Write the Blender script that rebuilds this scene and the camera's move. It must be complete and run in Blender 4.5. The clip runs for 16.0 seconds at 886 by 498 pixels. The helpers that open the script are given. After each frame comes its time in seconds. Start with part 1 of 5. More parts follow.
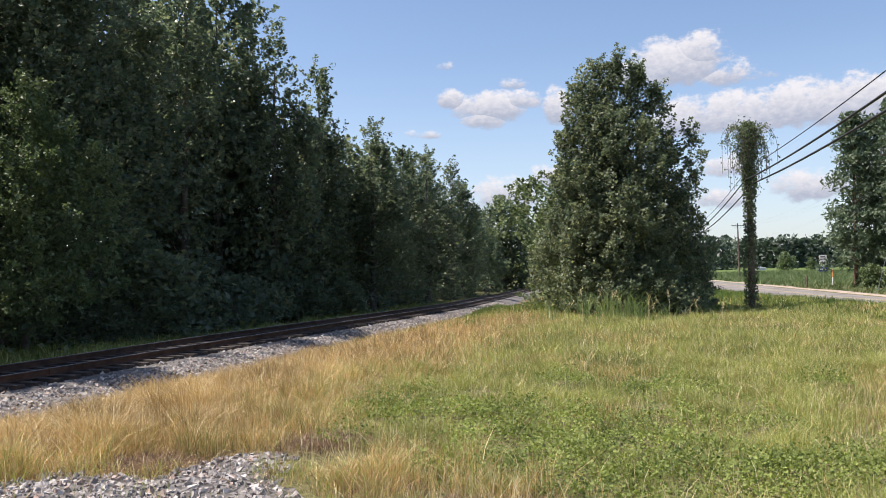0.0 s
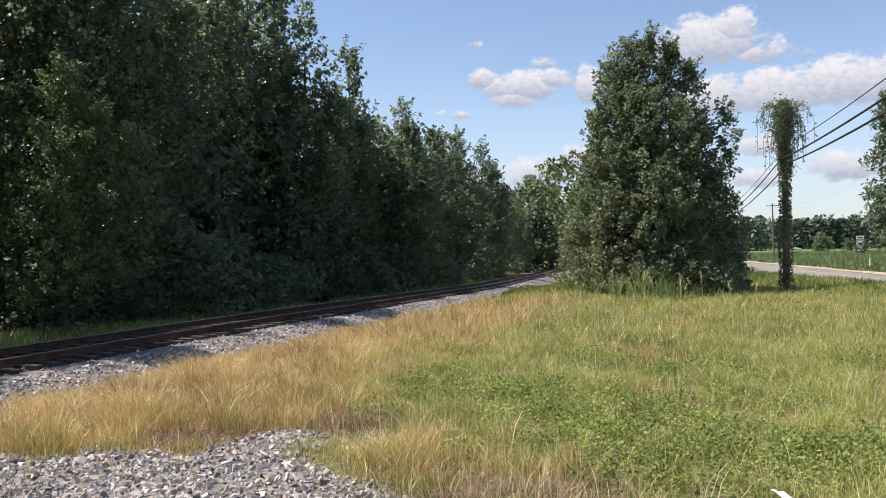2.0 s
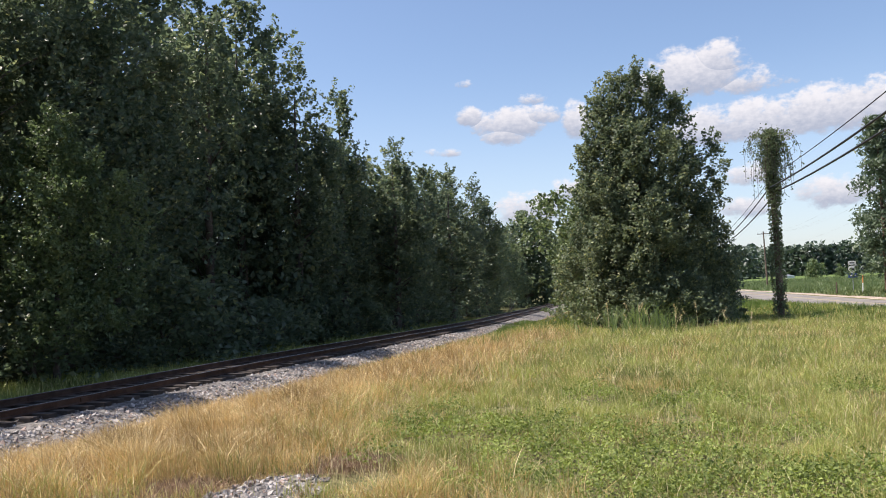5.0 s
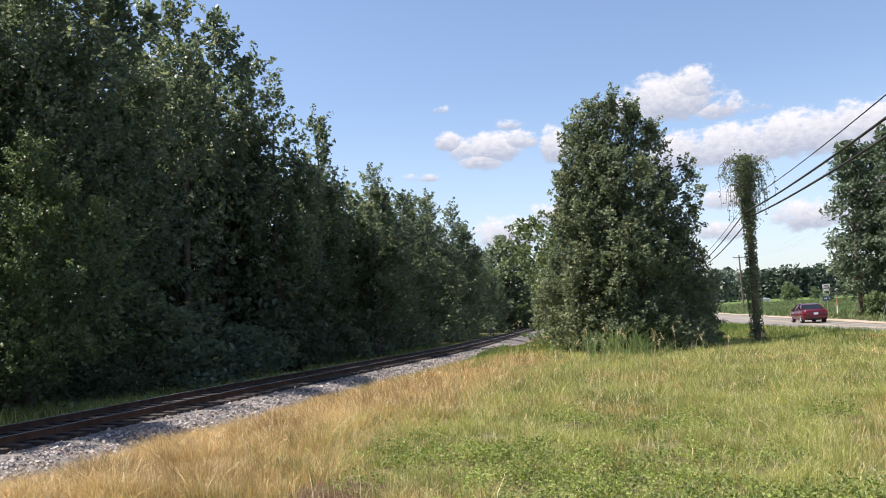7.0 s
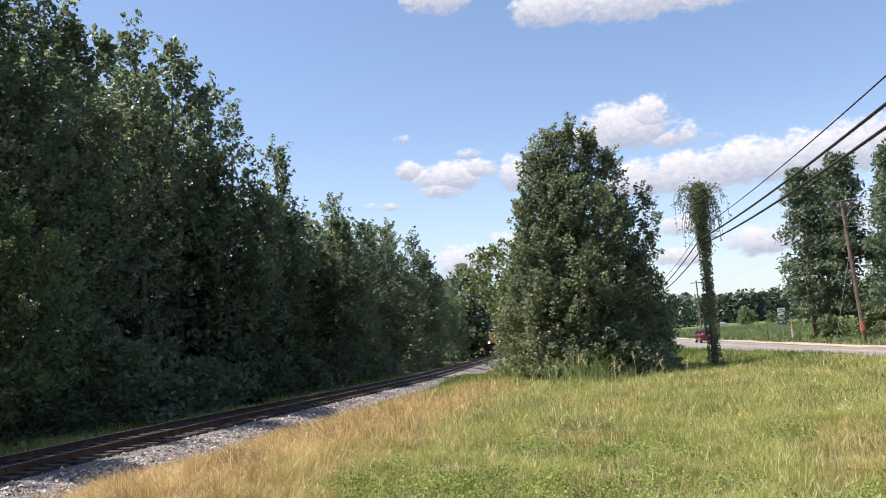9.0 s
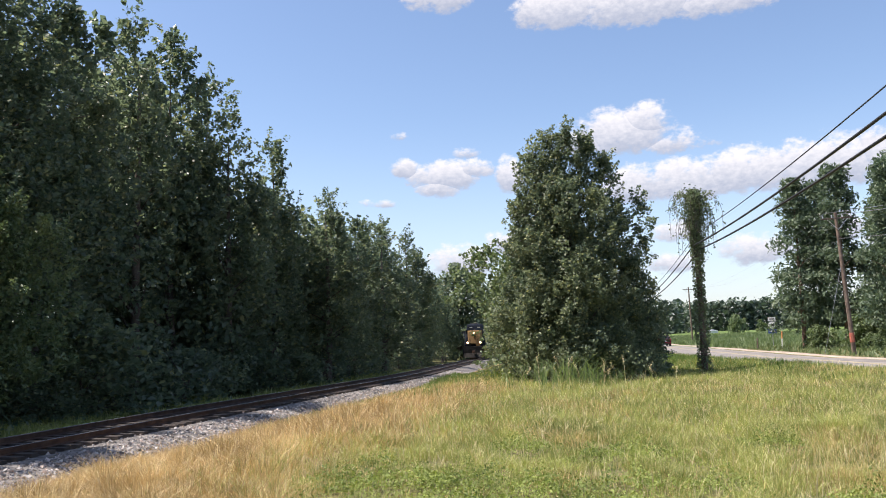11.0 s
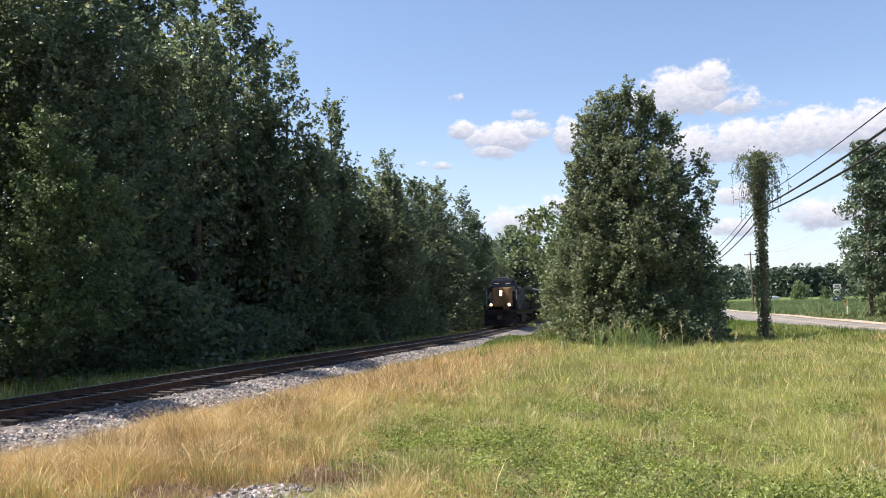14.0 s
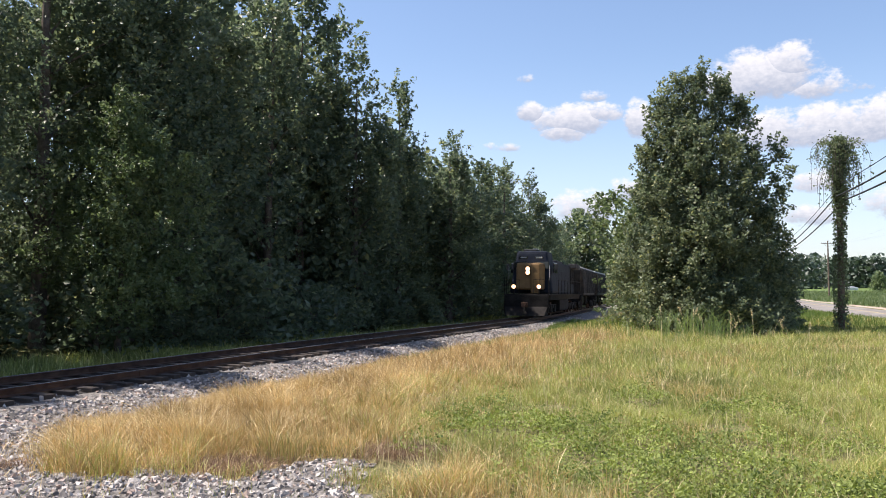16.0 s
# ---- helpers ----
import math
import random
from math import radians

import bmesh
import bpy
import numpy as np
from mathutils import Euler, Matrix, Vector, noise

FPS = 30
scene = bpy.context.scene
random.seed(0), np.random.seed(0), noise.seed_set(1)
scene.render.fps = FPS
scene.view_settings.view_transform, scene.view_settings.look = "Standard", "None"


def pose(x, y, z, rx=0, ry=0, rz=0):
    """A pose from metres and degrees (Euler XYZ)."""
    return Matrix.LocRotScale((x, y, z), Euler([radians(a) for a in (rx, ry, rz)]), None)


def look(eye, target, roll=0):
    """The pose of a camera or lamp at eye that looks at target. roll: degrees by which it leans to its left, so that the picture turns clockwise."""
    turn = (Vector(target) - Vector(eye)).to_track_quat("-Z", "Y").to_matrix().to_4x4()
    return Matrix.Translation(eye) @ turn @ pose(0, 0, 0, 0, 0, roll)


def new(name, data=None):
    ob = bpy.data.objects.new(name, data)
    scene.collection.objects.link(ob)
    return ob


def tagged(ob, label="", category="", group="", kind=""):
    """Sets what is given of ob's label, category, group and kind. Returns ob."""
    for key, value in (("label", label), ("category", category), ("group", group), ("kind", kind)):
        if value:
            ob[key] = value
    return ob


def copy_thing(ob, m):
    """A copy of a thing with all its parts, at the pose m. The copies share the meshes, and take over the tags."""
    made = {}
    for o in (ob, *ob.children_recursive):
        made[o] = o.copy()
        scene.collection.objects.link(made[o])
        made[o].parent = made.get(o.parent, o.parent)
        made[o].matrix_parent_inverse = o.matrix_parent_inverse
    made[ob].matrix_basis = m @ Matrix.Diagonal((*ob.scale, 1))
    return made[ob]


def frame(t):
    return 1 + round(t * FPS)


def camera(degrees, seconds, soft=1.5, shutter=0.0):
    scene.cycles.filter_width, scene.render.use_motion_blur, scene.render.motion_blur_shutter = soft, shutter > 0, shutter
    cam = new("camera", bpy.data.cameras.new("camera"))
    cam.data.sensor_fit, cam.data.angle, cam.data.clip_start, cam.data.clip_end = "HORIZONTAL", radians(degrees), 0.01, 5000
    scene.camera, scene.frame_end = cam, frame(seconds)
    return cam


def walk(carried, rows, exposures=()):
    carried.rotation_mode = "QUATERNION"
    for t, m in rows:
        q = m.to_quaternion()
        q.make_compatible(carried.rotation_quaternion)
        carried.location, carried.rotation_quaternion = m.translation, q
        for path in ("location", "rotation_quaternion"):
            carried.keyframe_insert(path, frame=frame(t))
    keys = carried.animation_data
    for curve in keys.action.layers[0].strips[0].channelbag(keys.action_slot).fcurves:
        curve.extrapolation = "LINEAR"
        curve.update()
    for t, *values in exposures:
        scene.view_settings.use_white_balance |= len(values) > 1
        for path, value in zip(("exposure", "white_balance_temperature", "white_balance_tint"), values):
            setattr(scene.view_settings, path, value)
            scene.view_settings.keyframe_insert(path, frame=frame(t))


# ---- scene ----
cam = camera(56.7, 16.0, soft=1.0)
PATH = [
    (0, (0.139, 0.426, 1.763), (0.14, 2.425, 1.816), -0.8),
    (0.5, (0.139, 0.434, 1.762), (0.136, 2.433, 1.807), 0.1),
    (1, (0.139, 0.438, 1.761), (0.12, 2.438, 1.784), 0.2),
    (1.5, (0.139, 0.421, 1.764), (0.088, 2.42, 1.777), -0.4),
    (2, (0.139, 0.432, 1.762), (0.066, 2.431, 1.768), -0.7),
    (2.5, (0.139, 0.407, 1.766), (0.071, 2.405, 1.788), -0.9),
    (3, (0.139, 0.408, 1.766), (0.068, 2.407, 1.82), -1.3),
    (3.5, (0.138, 0.399, 1.768), (0.022, 2.394, 1.84), -2.0),
    (4, (0.138, 0.39, 1.769), (-0.029, 2.381, 1.86), -1.6),
    (4.5, (0.139, 0.402, 1.767), (0.039, 2.398, 1.861), -2.3),
    (7, (0.118, 0.351, 1.806), (0.118, 2.345, 1.961), -2.8),
    (7.5, (0.13, 0.308, 1.82), (0.146, 2.3, 1.996), -3.6),
    (8, (0.14, 0.302, 1.816), (0.182, 2.292, 2.01), -4.0),
    (8.5, (0.134, 0.298, 1.817), (0.202, 2.286, 2.026), -3.9),
    (9, (0.133, 0.3, 1.817), (0.231, 2.285, 2.036), -3.7),
    (11.5, (0.137, 0.29, 1.786), (0.228, 2.276, 1.998), -1.2),
    (12, (0.137, 0.303, 1.783), (0.165, 2.296, 1.957), -0.8),
    (12.5, (0.137, 0.289, 1.786), (0.126, 2.283, 1.938), -0.7),
    (13, (0.137, 0.291, 1.785), (0.124, 2.285, 1.936), -0.6),
    (13.5, (0.137, 0.295, 1.785), (0.128, 2.29, 1.93), -0.5),
    (14, (0.137, 0.297, 1.784), (0.111, 2.293, 1.911), -1.0),
    (14.5, (0.137, 0.293, 1.785), (0.067, 2.289, 1.895), -0.8),
    (15, (0.136, 0.28, 1.787), (0.006, 2.273, 1.902), -0.2),
    (15.5, (0.137, 0.288, 1.786), (-0.037, 2.278, 1.896), 0.3),
    (16, (0.137, 0.305, 1.783), (-0.049, 2.294, 1.866), 0.4),
]
walk(cam, [(t, look(eye, target, roll)) for t, eye, target, roll in PATH], exposures=[(0, 0.62, 6500, 15), (4.5, 0.64, 6500, 15), (7, 0.77, 6500, 15), (16, 0.84, 6500, 15)])

# ---- light ----
SUN_EL, SUN_AZ = 59.5, -89.0   # azimuth from +y, clockwise positive
sun = new("sun", bpy.data.lights.new("sun", "SUN"))
sun.data.energy, sun.data.angle, sun.data.color = 5.0, radians(0.6), (1.0, 0.93, 0.82)
sun_way = Vector((math.sin(radians(SUN_AZ)) * math.cos(radians(SUN_EL)), math.cos(radians(SUN_AZ)) * math.cos(radians(SUN_EL)), math.sin(radians(SUN_EL))))
sun.matrix_world = look(sun_way * 200, (0, 0, 0))

world = bpy.data.worlds.new("sky")
scene.world = world
world.use_nodes = True


class Nodes:
    """Short hand for building node trees."""

    def __init__(self, tree):
        self.tree = tree
        tree.nodes.clear()

    def add(self, kind, ins=(), **props):
        n = self.tree.nodes.new(kind)
        for k, v in props.items():
            setattr_safe(n, k, v)
        for k, v in dict(ins).items():
            self.put(n, k, v)
        return n

    def put(self, n, k, v):
        sock = n.inputs[k]
        if isinstance(v, bpy.types.NodeSocket):
            self.tree.links.new(v, sock)
        else:
            sock.default_value = v

    def math(self, op, a, b=0.0, c=0.0):
        n = self.tree.nodes.new("ShaderNodeMath")
        n.operation = op
        for i, v in enumerate((a, b, c)):
            self.put(n, i, v)
        return n.outputs[0]

    def mix(self, fac, a, b):
        n = self.tree.nodes.new("ShaderNodeMix")
        n.data_type = "RGBA"
        self.put(n, 0, fac)
        self.put(n, 6, a)
        self.put(n, 7, b)
        return n.outputs[2]

    def noise(self, vec, scale, detail=3.0, rough=0.55):
        n = self.tree.nodes.new("ShaderNodeTexNoise")
        self.put(n, "Scale", scale)
        self.put(n, "Detail", detail)
        self.put(n, "Roughness", rough)
        if vec is not None:
            self.put(n, "Vector", vec)
        return n.outputs["Fac"]

    def range(self, v, a, b, c=0.0, d=1.0, smooth=True):
        n = self.tree.nodes.new("ShaderNodeMapRange")
        n.interpolation_type = "SMOOTHSTEP" if smooth else "LINEAR"
        for i, x in enumerate((v, a, b, c, d)):
            self.put(n, i, x)
        return n.outputs[0]


def setattr_safe(n, k, v):
    if k == "sky_type":
        n.sky_type = v
    elif k == "sun_disc":
        n.sun_disc = v
    elif k == "distribution":
        n.distribution = v


# Sky with fair-weather cumulus. Clouds: azimuth and elevation of the middle, half width and half height in degrees, thickness
CLOUDS = [
    (15.8, 13.2, 4.2, 1.6, 1.0), (17.4, 13.9, 2.2, 1.3, 0.9), (13.6, 12.9, 2.6, 1.0, 0.9), (19.4, 12.4, 2.8, 0.9, 0.55),
    (16.6, 9.7, 2.8, 1.4, 0.95), (20.0, 9.7, 3.5, 1.6, 1.0), (24.0, 9.9, 4.0, 1.6, 1.0), (28.5, 9.9, 4.5, 1.8, 1.0), (34.0, 10.2, 5.0, 1.9, 1.0),
    (3.6, 11.1, 2.9, 1.1, 0.95), (0.7, 11.7, 1.1, 0.7, 0.8), (5.6, 11.5, 1.8, 0.7, 0.8), (3.0, 10.4, 1.6, 0.9, 0.8), (5.0, 12.7, 0.9, 0.4, 0.3),
    (8.1, 10.9, 1.2, 1.3, 1.0), (4.6, 5.0, 2.6, 1.3, 0.8), (7.4, 6.2, 1.5, 0.9, 0.7),
    (-1.3, 9.4, 1.4, 0.3, 0.5), (0.4, 14.0, 1.0, 0.25, 0.35),
    (3.6, 23.3, 3.0, 1.4, 1.0), (12.0, 21.8, 3.6, 1.5, 1.0), (17.5, 21.6, 5.0, 1.7, 1.0), (23.0, 21.2, 4.0, 1.3, 0.8),
    (19.3, 6.4, 1.6, 0.8, 0.8), (24.2, 4.9, 2.6, 1.1, 0.8), (18.8, 4.4, 2.2, 0.8, 0.6), (28.5, 6.0, 3.0, 1.2, 0.7), (33.0, 5.0, 3.0, 1.2, 0.7),
]
w = Nodes(world.node_tree)
out = w.add("ShaderNodeOutputWorld")
bg = w.add("ShaderNodeBackground", {"Strength": 0.107})
w.tree.links.new(bg.outputs[0], out.inputs[0])
sky = w.add("ShaderNodeTexSky", sky_type="NISHITA", sun_disc=False)
sky.sun_elevation, sky.sun_rotation = radians(SUN_EL), radians(SUN_AZ)
sky.air_density, sky.dust_density, sky.ozone_density = 1.0, 0.8, 2.2
geo = w.add("ShaderNodeTexCoord")
xyz = w.add("ShaderNodeSeparateXYZ", {0: geo.outputs["Generated"]})
deg = 180 / math.pi
az = w.math("MULTIPLY", w.math("ARCTAN2", xyz.outputs[0], xyz.outputs[1]), deg)
el = w.math("MULTIPLY", w.math("ARCSINE", xyz.outputs[2]), deg)
uv = w.add("ShaderNodeCombineXYZ", {0: az, 1: w.math("MULTIPLY", el, 1.5), 2: 3.7}).outputs[0]
n_big, n_fine = w.noise(uv, 0.55, 6.0, 0.6), w.noise(uv, 2.0, 5.0, 0.6)
body, lift = None, None
for a, e, hw, hh, thick in CLOUDS:
    hh *= 1.32
    dx = w.math("DIVIDE", w.math("SUBTRACT", az, a), hw)
    dy = w.math("DIVIDE", w.math("SUBTRACT", el, e), hh)
    below = w.math("MULTIPLY", w.math("MINIMUM", dy, 0.0), 0.6)       # flatter underside
    dy2 = w.math("ADD", dy, below)
    r2 = w.math("ADD", w.math("MULTIPLY", dx, dx), w.math("MULTIPLY", dy2, dy2))
    d = w.math("MULTIPLY", w.math("SUBTRACT", 1.0, r2), thick)
    top = w.math("ADD", w.math("MULTIPLY", dy, 0.5), 0.5)
    if body is None:
        body, lift = d, top
    else:
        bigger = w.math("GREATER_THAN", d, body)
        lift = w.math("ADD", w.math("MULTIPLY", bigger, top), w.math("MULTIPLY", w.math("SUBTRACT", 1.0, bigger), lift))
        body = w.math("MAXIMUM", body, d)
body = w.math("MAXIMUM", body, -1.2)
dens = w.math("ADD", body, w.math("ADD", w.math("MULTIPLY", w.math("SUBTRACT", n_big, 0.5), 1.9), w.math("MULTIPLY", w.math("SUBTRACT", n_fine, 0.5), 0.95)))
cover = w.range(dens, -0.02, 0.62)
lit = w.range(w.math("ADD", lift, w.math("MULTIPLY", w.math("SUBTRACT", n_fine, 0.5), 0.55)), 0.22, 0.95)
cloud_col = w.mix(lit, (2.7, 3.0, 3.65, 1), (5.6, 5.55, 5.6, 1))
haze = w.range(el, 0.0, 16.0, 0.30, 0.0)
sky_col = w.mix(haze, sky.outputs[0], (4.7, 5.4, 6.5, 1))
w.put(bg, "Color", w.mix(w.math("MULTIPLY", cover, 0.95), sky_col, cloud_col))


# ---- materials ----
def material(name, rough=0.6, metal=0.0, spec=0.4):
    m = bpy.data.materials.new(name)
    m.use_nodes = True
    n = Nodes(m.node_tree)
    o = n.add("ShaderNodeOutputMaterial")
    b = n.add("ShaderNodeBsdfPrincipled", {"Roughness": rough, "Metallic": metal, "Specular IOR Level": spec})
    n.tree.links.new(b.outputs[0], o.inputs[0])
    return m, n, b, o


def rgb(c):
    return (*c, 1.0)


def mottled(name, a, b, scale=4.0, rough=0.7, metal=0.0, bump=0.2, fine=40.0, spec=0.4):
    """A surface of two colours in patches, with finer grain and relief."""
    m, n, p, o = material(name, rough, metal, spec)
    pos = n.add("ShaderNodeNewGeometry").outputs["Position"]
    obj = n.add("ShaderNodeTexCoord").outputs["Object"]
    big, small = n.noise(obj, scale, 4.0), n.noise(obj, fine, 3.0)
    f = n.math("ADD", n.math("MULTIPLY", big, 0.65), n.math("MULTIPLY", small, 0.35))
    n.put(p, "Base Color", n.mix(n.range(f, 0.38, 0.62), rgb(a), rgb(b)))
    n.put(p, "Roughness", n.range(small, 0.2, 0.8, max(rough - 0.12, 0.05), min(rough + 0.12, 1.0), False))
    if bump:
        bp = n.add("ShaderNodeBump", {"Strength": bump, "Distance": 0.02, "Height": small})
        n.put(p, "Normal", bp.outputs[0])
    return m


def leafy(name, dark, light, glow=0.35, patch=0.25, warm=None, rough=0.5):
    """Foliage: every leaf its own tone, with patches of lighter growth; light passes through."""
    m, n, p, o = material(name, rough, 0.0, 0.5)
    g = n.add("ShaderNodeNewGeometry")
    isl = g.outputs["Random Per Island"]
    patchy = n.noise(g.outputs["Position"], patch, 3.0)
    f = n.math("ADD", n.math("MULTIPLY", isl, 0.5), n.math("MULTIPLY", n.range(patchy, 0.3, 0.7), 0.5))
    col = n.mix(f, rgb(dark), rgb(light))
    if warm:
        col = n.mix(n.range(isl, 0.86, 0.95), col, rgb(warm))
    n.put(p, "Base Color", col)
    t = n.add("ShaderNodeBsdfTranslucent")
    bright = n.add("ShaderNodeHueSaturation", {"Saturation": 1.15, "Value": 1.3, "Color": col})
    n.put(t, "Color", bright.outputs[0])
    mx = n.add("ShaderNodeMixShader", {0: glow, 1: p.outputs[0], 2: t.outputs[0]})
    n.tree.links.new(mx.outputs[0], o.inputs[0])
    return m


M_FOREST = leafy("forest_leaves", (0.082, 0.115, 0.078), (0.175, 0.213, 0.123), 0.5, 0.18, (0.26, 0.28, 0.14), 0.42)
M_TREE = leafy("vine_leaves", (0.07, 0.105, 0.068), (0.24, 0.275, 0.155), 0.42, 0.35, (0.34, 0.35, 0.17))
M_VINE = leafy("climber_leaves", (0.07, 0.10, 0.055), (0.19, 0.23, 0.12), 0.35, 0.8)
M_BUSH = leafy("bush_leaves", (0.075, 0.115, 0.055), (0.20, 0.25, 0.11), 0.35, 0.5)
M_PINE = leafy("pine_needles", (0.06, 0.095, 0.06), (0.145, 0.19, 0.105), 0.3, 0.4)
M_WOODS = leafy("far_woods_leaves", (0.045, 0.07, 0.055), (0.09, 0.125, 0.08), 0.2, 0.05)
M_WEED = leafy("weed_leaves", (0.05, 0.085, 0.02), (0.35, 0.41, 0.11), 0.35, 1.6, None, 0.7)
M_GREEN = leafy("green_grass", (0.07, 0.10, 0.025), (0.47, 0.50, 0.145), 0.3, 0.5, (0.72, 0.67, 0.33), 0.6)
M_DRY = leafy("dry_grass", (0.12, 0.08, 0.034), (0.80, 0.585, 0.27), 0.25, 0.9, (0.90, 0.75, 0.44), 0.6)
M_LITTER = leafy("dead_litter", (0.07, 0.042, 0.028), (0.34, 0.22, 0.14), 0.15, 2.0, (0.5, 0.38, 0.25), 0.8)
M_STEM = leafy("straw_stems", (0.45, 0.36, 0.20), (0.80, 0.70, 0.44), 0.2, 0.8, None, 0.6)
M_REED = leafy("reed_blades", (0.10, 0.16, 0.05), (0.24, 0.30, 0.11), 0.35, 1.0)
M_CROP = leafy("crop_leaves", (0.085, 0.125, 0.045), (0.165, 0.205, 0.085), 0.3, 0.05)
# lush growth, its green also darker than the meadow's to stand for shade
M_SHADEGRASS = leafy("lush_shaded_grass", (0.07, 0.13, 0.03), (0.17, 0.23, 0.06), 0.35, 0.5)
M_BARK = mottled("bark", (0.07, 0.055, 0.045), (0.16, 0.13, 0.11), 3.0, 0.9, 0, 0.6, 25.0)
M_PINEBARK = mottled("pine_bark", (0.10, 0.06, 0.045), (0.22, 0.14, 0.10), 3.0, 0.9, 0, 0.6, 25.0)
M_POLE = mottled("pole_wood", (0.09, 0.065, 0.05), (0.19, 0.14, 0.11), 2.0, 0.85, 0, 0.4, 30.0)
M_CABLE = mottled("cable_sheath", (0.012, 0.012, 0.014), (0.03, 0.03, 0.033), 1.0, 0.6, 0, 0.0)
M_WIRE = mottled("bare_wire", (0.28, 0.28, 0.29), (0.40, 0.40, 0.41), 1.0, 0.4, 0.6, 0.0)
M_RAIL = mottled("rusty_rail", (0.055, 0.028, 0.018), (0.11, 0.06, 0.04), 3.0, 0.75, 0.3, 0.3, 60.0)
M_RAILTOP = mottled("worn_rail_head", (0.35, 0.34, 0.34), (0.5, 0.49, 0.48), 2.0, 0.28, 0.9, 0.05)
M_STEEL = mottled("galvanised_steel", (0.42, 0.43, 0.44), (0.58, 0.59, 0.6), 5.0, 0.45, 0.7, 0.05)


def stone_material(name, a, b, c):
    m, n, p, o = material(name, 0.9, 0.0, 0.25)
    g = n.add("ShaderNodeNewGeometry")
    isl = g.outputs["Random Per Island"]
    col = n.mix(n.range(isl, 0.0, 0.75, smooth=False), rgb(a), rgb(b))
    col = n.mix(n.range(isl, 0.8, 0.9), col, rgb(c))
    fine = n.noise(g.outputs["Position"], 90.0, 3.0)
    n.put(p, "Base Color", n.mix(n.range(fine, 0.35, 0.7, 0.0, 0.35), col, rgb((0.16, 0.15, 0.14))))
    bp = n.add("ShaderNodeBump", {"Strength": 0.4, "Distance": 0.01, "Height": fine})
    n.put(p, "Normal", bp.outputs[0])
    return m


M_STONE = stone_material("crushed_stone", (0.09, 0.082, 0.077), (0.60, 0.555, 0.52), (0.40, 0.30, 0.25))


def tie_material():
    m, n, p, o = material("creosoted_wood", 0.85)
    rnd = n.add("ShaderNodeObjectInfo").outputs["Random"]
    obj = n.add("ShaderNodeTexCoord").outputs["Object"]
    streak = n.noise(n.add("ShaderNodeMapping", {"Vector": obj, "Scale": (1.0, 14.0, 14.0)}).outputs[0], 2.0, 5.0)
    f = n.math("ADD", n.math("MULTIPLY", rnd, 0.5), n.math("MULTIPLY", streak, 0.5))
    n.put(p, "Base Color", n.mix(f, rgb((0.022, 0.017, 0.015)), rgb((0.085, 0.068, 0.058))))
    n.put(p, "Normal", n.add("ShaderNodeBump", {"Strength": 0.5, "Distance": 0.02, "Height": streak}).outputs[0])
    return m


M_TIE = tie_material()

# ---- plan: the track, the road, the lie of the land ----
def track_x(y):
    """The track's centre line."""
    if y < 50:
        return -10.2 + 0.275 * (y - 17)
    if y < 63:
        return -1.125 + 0.275 * (y - 50) - 0.05 * (y - 50) ** 2 / 13
    return 1.8 + 0.175 * (y - 63)


def rail_z(y):
    return float(np.interp(y, [28, 56, 75, 95, 130, 200], [-0.32, -0.51, -0.70, -0.93, -1.2, -1.5]))


def cant(y):
    """How much the far rail stands above the near one."""
    return 0.02 * (1 - smooth(28, 50, y))


def off_track(x, y):
    """Distance from the track's centre line, positive on the camera's side."""
    return (x - track_x(y)) * 0.964


def road_x(y):
    """The road's centre line."""
    if y > 63:
        return 27.6 + 0.17 * (y - 63)
    k = min(63 - y, 23.0)
    return 27.6 - 0.17 * (k - k * k / 46)


def smooth(a, b, v):
    k = min(max((v - a) / (b - a), 0.0), 1.0)
    return k * k * (3 - 2 * k)


def field_z(x, y):
    far = math.hypot(x, y)
    z = 0.05 * noise.noise(Vector((x * 0.16, y * 0.16, 0))) * smooth(4, 9, far)
    z -= 0.42 * smooth(-9.5, -4.8, x - road_x(y))
    z += 0.2 * smooth(-13, -10, x - road_x(y)) * (1 - smooth(-9.5, -6.5, x - road_x(y)))
    z += 1.6 * smooth(110, 320, y) * smooth(30, 90, x)
    return z


def ground_z(x, y):
    o = off_track(x, y)
    base = rail_z(y) - 0.29
    if o < 0:
        side = base - 0.35 * smooth(1.4, 3.4, -o) + 0.3 * smooth(5, 12, -o)
        return side
    k = smooth(3.2, 9.0, o)
    return base * (1 - k) + field_z(x, y) * k - 0.28 * smooth(1.5, 3.2, o) * (1 - smooth(3.6, 7.5, o))


def gravelled(x, y):
    """Where crushed stone covers the ground."""
    o = off_track(x, y)
    wob = 0.5 * noise.noise(Vector((x * 0.9, y * 0.9, 5.0))) + 0.22 * noise.noise(Vector((x * 3.1, y * 3.1, 8.0)))
    edge = 3.2 + 0.8 * max(0.0, 13.8 - y)
    if -2.2 < o < edge + wob:
        return True
    if x < -1.2 + wob:
        return y < 7.75 + 1.3 * wob + 0.5 * max(0, 0.6 - abs(x + 1.7))
    return y < 7.3 - 1.35 * (x + 1.2) + wob and y < 7.4


# ---- mesh helpers ----
def part(name, bm, mat, parent=None, label=""):
    """Links a bmesh as one mesh object under a thing or a part."""
    me = bpy.data.meshes.new(name)
    bm.normal_update()
    bm.to_mesh(me)
    bm.free()
    me.materials.append(mat)
    ob = new(name, me)
    if parent:
        ob.parent = parent
    return tagged(ob, label)


